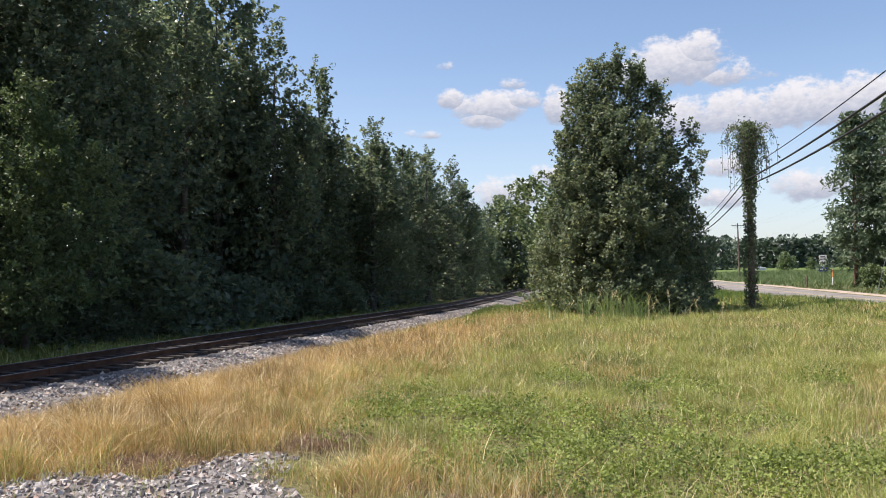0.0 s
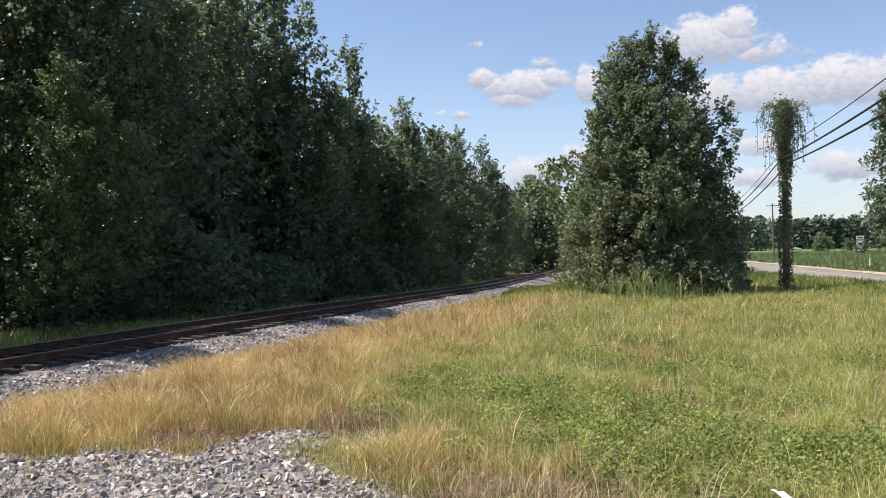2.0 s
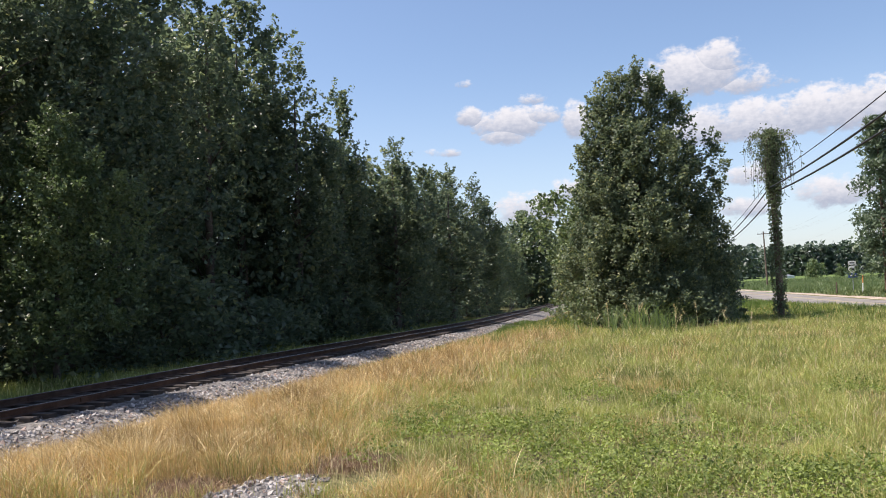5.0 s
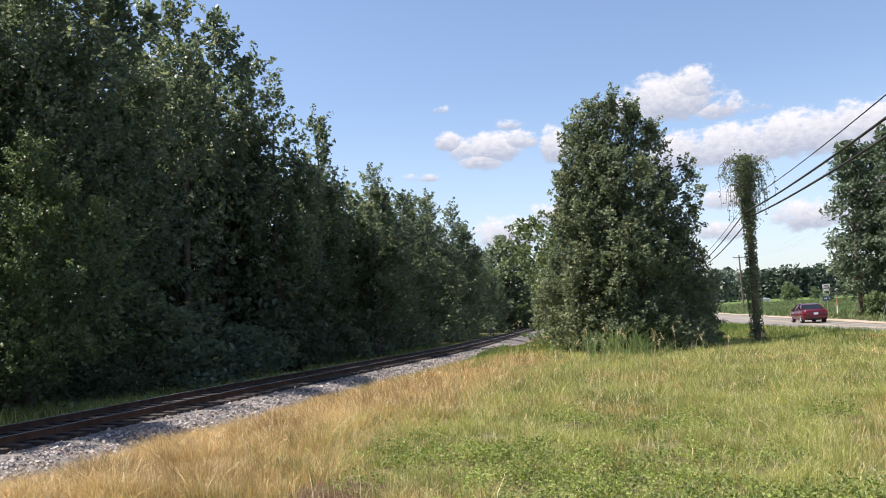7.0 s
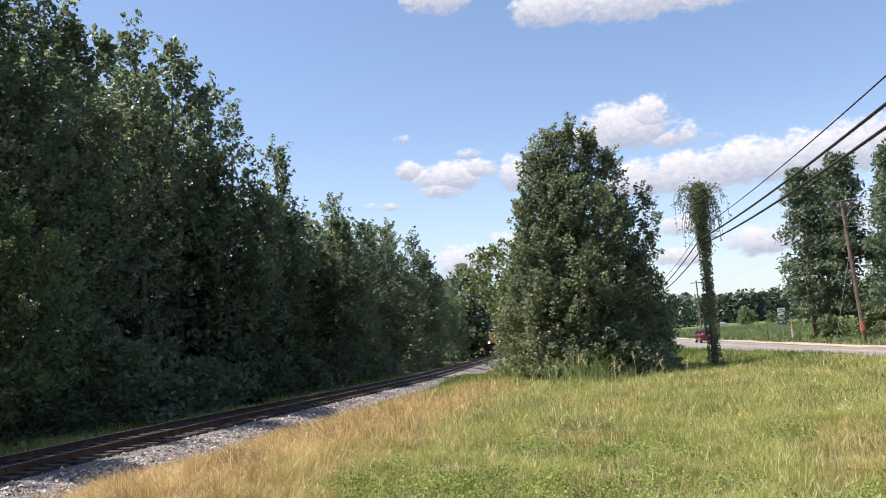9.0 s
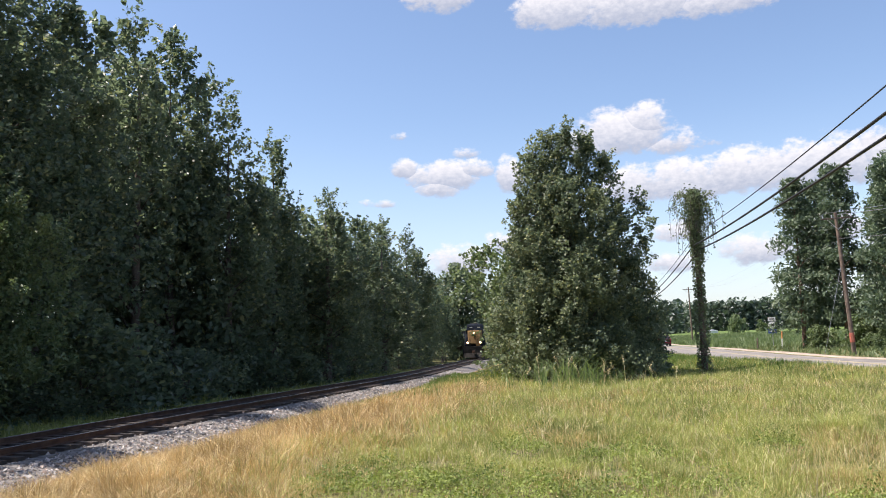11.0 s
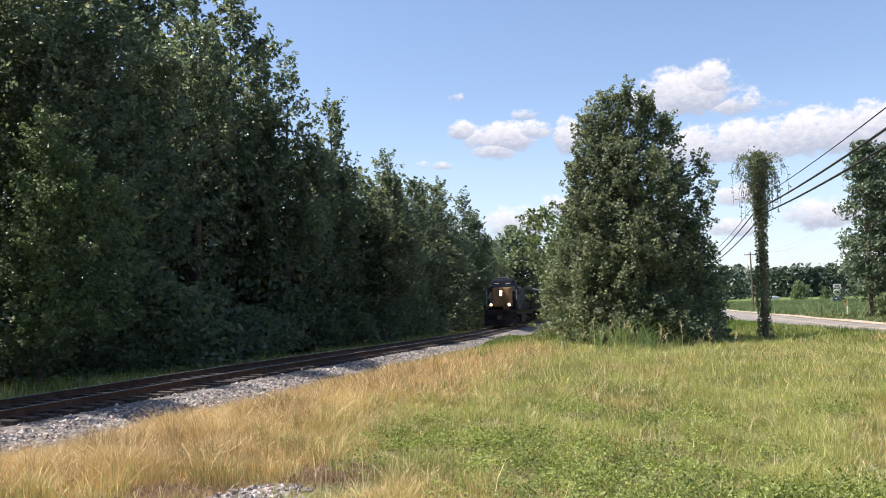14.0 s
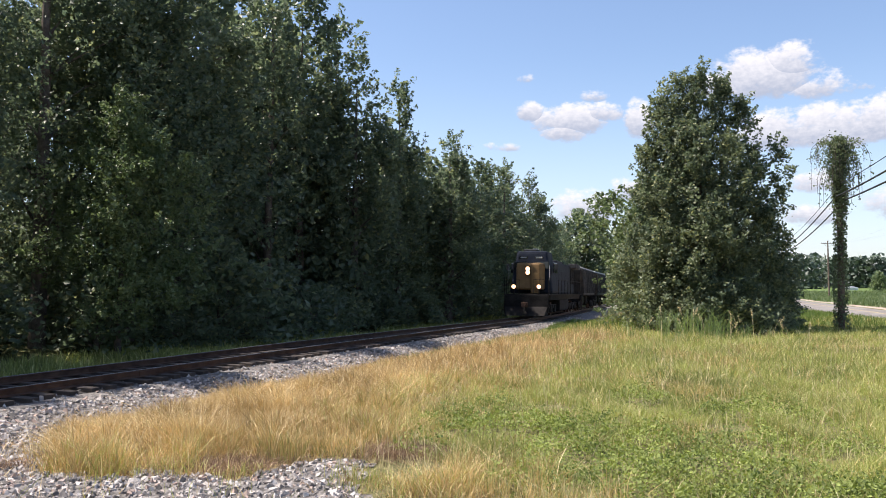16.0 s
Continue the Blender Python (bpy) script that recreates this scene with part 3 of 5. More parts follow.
# tall rank grass at the foot of the tree, and lush grass darkened for its shade
s = []
for _ in range(300):
    x = rng.normal(6.0, 1.3) if rng.random() < 0.75 else rng.uniform(3.5, 10)
    y = 28.6 + rng.normal(0, 0.9) + 0.2 * abs(x - 6)
    hgt = rng.uniform(0.5, 1.25) * (1.1 if 4.6 < x < 7.2 else 0.6)
    s.append((x, y, ground_z(x, y), hgt))
s = np.array(s)
v, f = blades(s[:, :3], s[:, 3], rng.uniform(0.014, 0.035, len(s)), rng, 0.8, True)
tagged(mesh_np("reeds", v, f, M_REED), "tall bright green reed-like grass at the tree's foot", "reeds", kind="stuff")
plumes, stalks = [], []
for k in range(16):
    x = rng.normal(6.8, 1.3)
    y = 28.6 + rng.normal(0, 0.6)
    z = ground_z(x, y)
    hgt = rng.uniform(0.5, 1.0)
    bend = rng.normal(0, 0.16, 2)
    path = [(x, y, z - 0.05), (x + bend[0] * 0.3, y + bend[1] * 0.3, z + hgt * 0.6), (x + bend[0], y + bend[1], z + hgt)]
    stalks.append(tube(path, [0.006, 0.005, 0.003], 4))
    t = rng.random(60)[:, None]
    plumes.append(np.array(path[2]) + np.array([bend[0], bend[1], 0.1]) * 0.6 * t - np.array([0, 0, 0.16]) * (1 - t) + rng.normal(0, 0.014, (60, 3)))
v, f = joined(stalks)
tagged(mesh_np("reed_stalks", v, f, M_STEM), "dry stalks of tall grass at the tree's foot", "reeds", kind="stuff")
v, f = leaf_quads(np.concatenate(plumes), 0.017, rng, 0.1, 2.0)
tagged(mesh_np("seed_heads", v, f, M_STEM), "pale feathery seed heads of tall grass", "reeds", kind="stuff")
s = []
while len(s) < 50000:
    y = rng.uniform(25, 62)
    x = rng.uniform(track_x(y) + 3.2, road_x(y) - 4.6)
    # extra lush grass by the ballast stands in for the wood's shade
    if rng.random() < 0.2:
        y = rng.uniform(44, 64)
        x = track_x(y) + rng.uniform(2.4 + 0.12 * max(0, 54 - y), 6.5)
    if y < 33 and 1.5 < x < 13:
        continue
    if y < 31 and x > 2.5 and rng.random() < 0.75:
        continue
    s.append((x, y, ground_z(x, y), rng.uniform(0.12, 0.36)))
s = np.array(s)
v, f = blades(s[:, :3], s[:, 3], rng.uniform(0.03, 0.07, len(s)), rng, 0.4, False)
tagged(mesh_np("shade_grass", v, f, M_SHADEGRASS), "lush green grass round the tree and along the road, darkened for shade", "grass", kind="stuff")
s = []
while len(s) < 30000:
    y = 12 + 68 * rng.random() ** 1.7
    o = -rng.uniform(2.4, 7.5)
    x = track_x(y) + o / 0.964
    if noise.noise(Vector((x * 0.3, y * 0.3, 77))) < -0.1:
        continue
    s.append((x, y, ground_z(x, y), rng.uniform(0.15, 0.5)))
s = np.array(s)
v, f = blades(s[:, :3], s[:, 3], rng.uniform(0.02, 0.045, len(s)), rng, 0.5, False)
tagged(mesh_np("trackside_grass", v, f, M_GREEN), "green grass strip between the railway and the wood", "grass", kind="stuff")
# verge and crop beyond the road
s = []
while len(s) < 45000:
    y = rng.uniform(45, 210)
    x = road_x(min(y, 150)) + rng.uniform(5.0, 75)
    crop = y > 96 + 0.1 * (x - 40) 
    if not crop and x > 44 and y < 88:
        continue
    s.append((x, y, ground_z(x, y), rng.uniform(0.35, 0.75) if crop else rng.uniform(0.15, 0.45)))
s = np.array(s)
v, f = blades(s[:, :3], s[:, 3], rng.uniform(0.10, 0.24, len(s)), rng, 0.6, False)
tagged(mesh_np("crop_rows", v, f, M_CROP), "green low crop and verge beyond the road", "crop", kind="stuff")


# ---- trees ----
def crown_points(spires, clumps, per, rng, spread=0.5, skirt=0.12, blunt=0.6, flat=0.6, tall=0.45, droop=0.12):
    """Leaf places for a crown built of upright spires (x, y, base height, top height, radius): clumps near the outside of each."""
    pts, centres = [], []
    vol = np.array([s[4] ** 1.2 * (s[3] - s[2]) for s in spires])
    vol /= vol.sum()
    for s, share in zip(spires, vol):
        k = max(3, int(clumps * share))
        h = rng.random(k) ** 0.9
        prof = np.minimum(1.0, (h + skirt) / 0.28) * (1 - h ** 2.4) ** blunt
        ang = rng.uniform(0, 2 * np.pi, k)
        rad = s[4] * prof * (0.35 + 0.75 * rng.random(k) ** 0.45)
        c = np.stack([s[0] + rad * np.cos(ang), s[1] + rad * np.sin(ang), s[2] + h * (s[3] - s[2]) + rng.normal(0, 0.15, k)], 1)
        centres.append(c)
    c = np.concatenate(centres)
    n = len(c)
    r = spread * rng.uniform(0.55, 1.35, n)
    q = np.clip(rng.normal(size=(n, per, 3)), -1.6, 1.6) * np.array([flat, flat, tall])
    p = c[:, None] + q * r[:, None, None]
    p[:, :, 2] -= droop * (q ** 2).sum(2) * r[:, None]
    return p.reshape(-1, 3), c


def crown_shoots(spires, count, per, rng, length, width, rise=0.9, skirt=0.12, blunt=0.6, core=0.16):
    """Leaf places for a crown of pointed, rising shoots that stand out of upright spires (x, y, base, top, radius), with a looser core inside."""
    vol = np.array([s[4] * (s[3] - s[2]) for s in spires])
    vol /= vol.sum()
    pts, bases = [], []
    for s, share in zip(spires, vol):
        k = max(4, int(count * share))
        h = rng.random(k) ** 0.85
        h[:3] = (0.93, 0.97, 1.0)
        prof = np.minimum(1.0, (h + skirt) / 0.28) * (1 - h ** 2.2) ** blunt
        ang = rng.uniform(0, 2 * np.pi, k)
        deep = rng.random(k) < core
        rad = s[4] * prof * np.where(deep, rng.uniform(0.1, 0.6, k), rng.uniform(0.62, 1.0, k))
        c = np.stack([s[0] + rad * np.cos(ang), s[1] + rad * np.sin(ang), s[2] + h * (s[3] - s[2])], 1)
        d = np.stack([np.cos(ang), np.sin(ang), rise * (0.35 + 1.3 * h)], 1) + rng.normal(0, 0.28, (k, 3))
        d[:3, :2] *= 0.3
        d /= np.linalg.norm(d, axis=1)[:, None]
        ln = length * rng.uniform(0.55, 1.4, k)
        t = rng.random((k, per)) ** 0.8
        w_ = width * rng.uniform(0.7, 1.3, k)[:, None] * (1.05 - 0.85 * t)
        q = np.clip(rng.normal(size=(k, per, 3)), -1.7, 1.7)
        pts.append((c[:, None] + d[:, None] * (t * ln[:, None] - 0.25 * length)[:, :, None] + q * w_[:, :, None]).reshape(-1, 3))
        bases.append(c)
    return np.concatenate(pts), np.concatenate(bases)


def trunk_and_limbs(height, r0, targets, rng, lean=0.3, limbs=14, start=0.15):
    hs = np.linspace(0, 1, 9)
    bend = np.cumsum(rng.normal(0, lean / 9, (9, 2)), axis=0)
    path = np.stack([bend[:, 0], bend[:, 1], hs * height], 1)
    path[0, 2] = -0.25
    pieces = [tube(path, r0 * (1 - hs) ** 0.8 + 0.015, 8)]
    pick = rng.choice(len(targets), min(limbs, len(targets)), replace=False)
    for t in targets[pick]:
        z = max(min(t[2] - rng.uniform(0.4, 1.2) - 0.35 * math.hypot(t[0], t[1]), height * 0.95), height * start)
        a = np.array([np.interp(z, path[:, 2], path[:, 0]), np.interp(z, path[:, 2], path[:, 1]), z])
        ts = np.linspace(0, 1, 5)[:, None]
        limb = a + (t - a) * ts + np.array([0, 0, 0.25]) * (ts * (1 - ts) * 2)
        rl = max(0.02, r0 * 0.4 * (1 - z / height))
        pieces.append(tube(limb, rl * (1 - 0.85 * ts[:, 0]), 5))
    return joined(pieces)


def make_tree(name, label, category, spires, clumps, per, leaf, mat, rng, r0, height, spread=0.5, bark=None, limbs=14, group="", skirt=0.12, start=0.15, blunt=0.6, flat=0.6, tall=0.45, droop=0.12, shoot=None):
    ob = thing(name, label, category, group=group)
    p, c = crown_shoots(spires, clumps, per, rng, shoot[0], shoot[1], shoot[2], skirt, blunt) if shoot else crown_points(spires, clumps, per, rng, spread, skirt, blunt, flat, tall, droop)
    keep = p[:, 2] > 0.05
    v, f = leaf_quads(p[keep], leaf, rng)
    mesh_np("crown", v, f, mat, ob)
    v, f = trunk_and_limbs(height, r0, c, rng, 0.3, limbs, start)
    mesh_np("trunk", v, f, bark or M_BARK, ob, True)
    return ob


def hide_template(ob):
    """Removes a pattern object after its copies are made."""
    for o in (*ob.children_recursive, ob):
        bpy.data.objects.remove(o)


rng = np.random.default_rng(21)


def forest_pattern(k, shoots, per, leaf):
    h = 15.0
    spires = [(0, 0, 1.5, h, 1.7)]
    for i in range(11 + k % 3):
        a, q = rng.uniform(0, 6.283), rng.uniform(0.9, 2.7)
        spires.append((q * math.cos(a), q * math.sin(a), rng.uniform(0.6, 4.0) + (3.0 if i % 3 == 0 else 0.0), h * (1.02 - 0.13 * q) * rng.uniform(0.66, 1.0), rng.uniform(0.75, 1.3)))
    return make_tree("forest_tree", "tall dense dark green broad-leaved tree at the wood's edge", "tree", spires, shoots, per, leaf, M_FOREST, rng, 0.22, h * 0.9, limbs=16, group="trees of the wood beside the railway", shoot=(1.15, 0.24, 0.9))


near_patterns = [forest_pattern(k, 640, 60, 0.094) for k in range(5)]
thin_patterns = [forest_pattern(k, 470, 66, 0.085) for k in range(2)]
far_patterns = [forest_pattern(k, 470, 30, 0.15) for k in range(4)]
back_patterns = [forest_pattern(k, 300, 14, 0.29) for k in range(3)]
# two ranks along the track; heights vary as the skyline does
# the first few, out of view, are added to cast the wood's shade
FRONT_HEIGHTS = [(-8, 15), (0, 15.5), (6, 16), (11, 15.5), (15.5, 16.5), (20, 17.0), (24.5, 17.5), (29, 18.6), (33.5, 18.4), (38, 18.0), (43, 17.0), (48, 17.8), (53, 17.0), (58, 13.6), (64, 13.6), (71, 13.8), (78, 14.6), (86, 15.6), (94, 15.8), (103, 14.5), (112, 12), (122, 11.5), (133, 11.5)]
for n_, (y, h) in enumerate(FRONT_HEIGHTS):
    for rank in (0, 1):
        if rank == 1 and 22 < y < 31:
            continue
        o = -((9.2 if y < 26 else 10.6 if y < 56 else 6.2) + 0.8 * math.sin(n_ * 2.3)) - rank * 5.0
        yy = y + rank * 2.3
        x = track_x(yy) + o / 0.964
        sc = h / 15.0 * (1.0 if rank == 0 else 1.06) * (1.1 if y < 26 else 1.16 if y < 56 else 0.97)
        wide = (1.0 if y < 56 else 1.2) + 0.12 * math.sin(n_ * 1.7)
        kinds = back_patterns if rank or y < 8 else thin_patterns if 22 < y < 30 else near_patterns if y < 36 else far_patterns
        t_ = copy_thing(kinds[n_ % len(kinds)], pose(x, yy, ground_z(x, yy), 0, 0, 77 * n_ + 40 * rank))
        t_.scale = (sc * wide, sc * wide, sc)
for n_, (y, o, h) in enumerate([(55.0, -7.9, 17.0), (49.5, -8.2, 17.6), (60.5, -6.4, 11.4), (67.0, -6.3, 11.8)]):
    x = track_x(y) + o / 0.964
    t_ = copy_thing(far_patterns[n_ % len(far_patterns)], pose(x, y, ground_z(x, y), 0, 0, 120 * n_ + 20))
    t_.scale = (h / 15.6, h / 15.6, h / 15.6)
for p_ in near_patterns + thin_patterns + far_patterns + back_patterns:
    hide_template(p_)


def bush_pattern(k, mat, leaf=0.16, name="bush", label="dark green leafy shrub under the trees", group="shrubs along the wood", per=26):
    spires = [(rng.uniform(-1.2, 1.2), rng.uniform(-1.2, 1.2), 0.0, rng.uniform(1.6, 3.6), rng.uniform(0.9, 1.5)) for _ in range(5)]
    return make_tree(name, label, "shrub", spires, 110, per, leaf, mat, rng, 0.05, 1.6, 0.42, limbs=10, group=group, skirt=0.3, start=0.05)


shrubs = [bush_pattern(k, M_FOREST, 0.135, per=18) for k in range(3)]
n_ = 0
for y in list(np.arange(4, 70, 3.1)) + list(np.arange(70, 125, 5.5)):
    o = -(7.2 + 3.4 * (1 - smooth(20, 30, y)) + 0.9 * math.sin(n_ * 1.9))
    x = track_x(y) + o / 0.964
    t_ = copy_thing(shrubs[n_ % 3], pose(x, y, ground_z(x, y), 0, 0, 61 * n_))
    sc = 1.0 + 0.3 * math.sin(n_ * 2.7)
    t_.scale = (sc * 1.2, sc * 1.2, sc)
    n_ += 1
for y in np.arange(6, 60, 4.2):
    x = track_x(y) - (12.5 + math.sin(y)) / 0.964
    t_ = copy_thing(shrubs[n_ % 3], pose(x, y, ground_z(x, y), 0, 0, 61 * n_))
    t_.scale = (1.5, 1.5, 1.3)
    n_ += 1
for y in np.arange(4, 66, 3.4):
    x = track_x(y) - (17.0 + math.sin(y)) / 0.964
    t_ = copy_thing(shrubs[n_ % 3], pose(x, y, ground_z(x, y), 0, 0, 61 * n_))
    t_.scale = (1.9, 1.9, 2.0)
    n_ += 1
for x, y in ((-12.6, 53.0), (-14.4, 57.5), (-11.6, 49.5), (-15.5, 62.0)):
    t_ = copy_thing(shrubs[n_ % 3], pose(x, y, ground_z(x, y), 0, 0, 61 * n_))
    t_.scale = (1.6, 1.6, 2.0)
    n_ += 1
for p_ in shrubs:
    hide_template(p_)

# a young tree standing out from the wood's edge, sunlight partly put into lighter leaves
rng = np.random.default_rng(44)
young = [(0, 0, 1.0, 9.0, 1.5), (-1.3, 0.4, 1.5, 8.0, 1.1), (1.2, -0.3, 1.2, 7.6, 1.1), (-2.3, -0.2, 2.4, 6.6, 0.9), (2.3, 0.3, 2.0, 6.9, 0.9), (0.4, -1.1, 0.8, 6.8, 1.1)]
t_ = make_tree("tree", "young tree at the wood's edge, sunlight partly put into its yellow-green leaves", "tree", young, 520, 60, 0.085, M_BUSH, rng, 0.12, 7.6, limbs=20, skirt=0.2, shoot=(0.9, 0.22, 0.8))
t_.matrix_basis = pose(-14.0, 28.4, ground_z(-14.0, 28.4), 0, 0, 0)

# the lone vine-hung tree between the railway and the road
rng = np.random.default_rng(5)
main_spires = [
    (-0.8, 0.0, 1.0, 9.9, 0.85), (-0.1, -0.2, 1.6, 10.0, 0.8), (0.8, 0.1, 1.4, 9.75, 0.85), (1.6, 0.1, 1.0, 8.9, 0.9), (-1.55, 0.1, 0.8, 9.2, 0.8), (-1.2, -0.4, 3.0, 8.6, 0.9),
    (-1.95, 0.2, 0.3, 7.0, 0.9), (-0.5, -1.1, 0.0, 7.6, 1.15), (-1.4, -0.9, 0.0, 5.6, 1.1), (0.9, -1.0, 0.3, 7.2, 1.1), (0.2, -1.5, 0.0, 5.0, 1.1), (-0.2, 1.2, 0.5, 8.4, 1.4),
    (1.9, -0.3, 0.6, 6.4, 1.0), (2.4, 0.1, 0.0, 4.6, 1.1), (2.9, 0.2, 0.0, 2.6, 0.9),
    (2.75, 0.0, 5.9, 7.1, 0.42), (3.1, 0.1, 6.0, 6.9, 0.3), (2.8, -0.1, 4.9, 5.8, 0.45), (3.05, 0.1, 4.2, 5.3, 0.36), (2.6, 0.0, 3.2, 4.6, 0.5), (3.3, 0.0, 2.2, 3.1, 0.4),
    (-2.5, 0.4, 0.0, 3.6, 1.0)]
t_ = make_tree("tree", "lone broad-leaved tree hung with vines beside the railway", "tree", main_spires, 2300, 56, 0.078, M_TREE, rng, 0.24, 8.6, limbs=44, skirt=0.4, blunt=0.7, shoot=(0.7, 0.19, 0.75))
t_.matrix_basis = pose(TREE_AT[0] - 0.2, TREE_AT[1], ground_z(*TREE_AT), 0, 0, 0)
side_spires = [(0, 0, 0, 7.0, 1.6), (-1.2, 0.6, 0, 6.0, 1.4), (0.9, -0.5, 0, 6.4, 1.5), (-1.9, 1.0, 0.2, 4.6, 1.2), (0.3, 1.8, 0.1, 5.2, 1.5)]
t_ = make_tree("tree", "lighter green bushy tree growing against the taller one", "tree", side_spires, 560, 46, 0.10, M_BUSH, rng, 0.12, 4.4, limbs=20, skirt=0.4, shoot=(0.75, 0.2, 0.6))
t_.matrix_basis = pose(7.0, 36.2, ground_z(7.0, 36.2), 0, 0, 0)
back_spires = [(-3.1, 3.0, 3.5, 6.3, 1.3), (-2.2, 1.0, 3.3, 6.5, 1.3), (0, 0, 0, 6.5, 2.0), (1.8, 1.5, 0, 6.8, 2.0), (-1.2, 1.8, 0, 5.4, 1.7), (2.8, 4.0, 0, 7.0, 2.2), (0.5, 4.5, 0, 6.0, 2.0)]
t_ = make_tree("tree", "sunlit light green tree behind the vine-hung tree", "tree", back_spires, 520, 36, 0.14, M_BUSH, rng, 0.14, 5.6, limbs=20, skirt=0.4, shoot=(0.9, 0.24, 0.6))
t_.matrix_basis = pose(7.8, 44.5, ground_z(7.8, 44.5), 0, 0, 0)
t_.scale = (1.05, 1.05, 1.0)
t_ = make_tree("tree", "round green tree far along the railway", "tree", [(0, 0, 0, 10, 3), (-2, 1, 0, 8.5, 2.5), (2, 0.5, 0, 9, 2.6), (3.5, 2, 0, 8, 2.5)], 320, 32, 0.3, M_FOREST, rng, 0.2, 8.0, 0.8, limbs=14, skirt=0.4)
t_.matrix_basis = pose(10.2, 140, ground_z(10.2, 140) - 0.2, 0, 0, 0)
t_.scale = (1.55, 1.55, 1.6)

# understorey on the lone tree's road side
shrubs = [bush_pattern(k, M_TREE, 0.13, "bush", "dense dark shrub at the tree's foot", "shrubs round the lone tree") for k in range(2)]
for k, (x, y, sc) in enumerate([(10.1, 34.4, 0.6), (10.4, 36.5, 0.65), (9.2, 31.8, 0.6), (6.8, 31.3, 0.55), (6.1, 33.8, 0.5)]):
    t_ = copy_thing(shrubs[k % 2], pose(x, y, ground_z(x, y), 0, 0, 90 * k))
    t_.scale = (sc, sc, sc)
for p_ in shrubs:
    hide_template(p_)


# pines across the road
def pine_pattern(k):
    rng_ = np.random.default_rng(50 + k)
    h = 18.0
    tiers = []
    for _ in range(120):
        z = 2.2 + (h - 2.2) * rng_.random()
        reach = (1 - ((z - 2.2) / (h - 2.2)) ** 1.6) * 2.9 + 0.5
        a = rng_.uniform(0, 6.283)
        q = reach * rng_.uniform(0.45, 1.0)
        tiers.append((q * math.cos(a), q * math.sin(a), z))
    c = np.array(tiers)
    ob = thing("pine_tree", "tall pine with a reddish bare trunk across the road", "tree", group="pines across the road")
    q = np.clip(rng_.normal(size=(len(c), 64, 3)), -1.8, 1.8) * np.array([0.55, 0.55, 0.32])
    v, f = leaf_quads((c[:, None] + q).reshape(-1, 3), 0.2, rng_, 0.1, 2.6)
    mesh_np("crown", v, f, M_PINE, ob)
    v, f = trunk_and_limbs(h * 0.97, 0.24, c, rng_, 0.25, 34, 0.15)
    mesh_np("trunk", v, f, M_PINEBARK, ob, True)
    return ob


pines = [pine_pattern(k) for k in range(2)]
for k, (x, y, sc) in enumerate([(40.2, 80, 0.93), (43.5, 78, 0.98), (46.5, 73, 1.0), (44.5, 84, 0.95), (50.0, 80, 1.0), (42.5, 68, 0.9), (49.0, 68, 1.0), (54, 74, 1.05), (46.0, 61, 0.92), (52.5, 60, 1.0), (57, 66, 1.0)]):
    t_ = copy_thing(pines[k % 2], pose(x, y, ground_z(x, y), 0, 0, 70 * k))
    t_.scale = (sc, sc, sc)
for p_ in pines:
    hide_template(p_)
rng = np.random.default_rng(8)
shrubs = [bush_pattern(k, M_BUSH, 0.2, "bush", "green brush below the pines", "brush below the pines") for k in range(2)]
for k, (x, y, sc) in enumerate([(40.5, 77, 0.7), (43, 75, 0.9), (45.5, 70, 0.8), (42, 71, 0.55), (47.5, 66, 0.8), (44, 63.5, 0.6), (47.0, 78, 1.0), (40, 66.5, 0.4), (50, 63, 0.9), (45, 57, 0.6)]):
    t_ = copy_thing(shrubs[k % 2], pose(x, y, ground_z(x, y), 0, 0, 50 * k))
    t_.scale = (sc, sc, sc)
for k, (x, y, sc) in enumerate([(97.0, 231, 1.25), (106, 236, 0.8)]):
    tagged(copy_thing(shrubs[k], pose(x, y, ground_z(x, y), 0, 0, 30 * k)), "small round tree standing in the crop field").scale = (sc, sc, sc * 1.3)
for k, (x, y, sc) in enumerate([(34, 114, 1.2), (30, 108, 1.3), (27, 100, 1.3)]):
    tagged(copy_thing(shrubs[k % 2], pose(x, y, ground_z(x, y), 0, 0, 44 * k)), "light green roadside shrub tree beyond the lone tree", group="roadside shrub trees").scale = (sc, sc, sc)
for p_ in shrubs:
    hide_template(p_)


# far woods round the fields
def far_woods():
    rng_ = np.random.default_rng(71)
    pts = []
    for a in np.arange(-4, 62, 0.30):
        d = 330 + 20 * math.sin(a * 0.5) - (60 if a < 19 else 0)
        x, y = d * math.sin(radians(a)), d * math.cos(radians(a))
        top = 11.0 + 3 * noise.noise(Vector((a * 0.35, 0, 3))) + 2.5 * noise.noise(Vector((a * 1.7, 0, 8)))
        c = np.array([x, y, ground_z(x, y)])
        k = 180
        q = rng_.normal(size=(k, 3)) * np.array([1.6, 1.6, 0]) + np.stack([np.zeros(k), np.zeros(k), top * rng_.random(k) - 0.6], 1)
        pts.append(c + q)
    v, f = leaf_quads(np.concatenate(pts), 1.1, rng_)
    tagged(mesh_np("far_woods", v, f, M_WOODS), "dark green belt of woods beyond the crop field", "woods", kind="stuff")


far_woods()


# ---- poles and wires ----
def hung(a, b, sag, k=24):
    a, b = np.array(a, float), np.array(b, float)
    t = np.linspace(0, 1, k + 1)[:, None]
    p = a + (b - a) * t
    p[:, 2] -= sag * 4 * (t * (1 - t))[:, 0]
    return p


def cable(a, b, sag, r, mat, name, label, group):
    v, f = tube(hung(a, b, sag), np.full(25, r), 6)
    return tagged(mesh_np(name, v, f, mat, None, True), label, "cable", group)


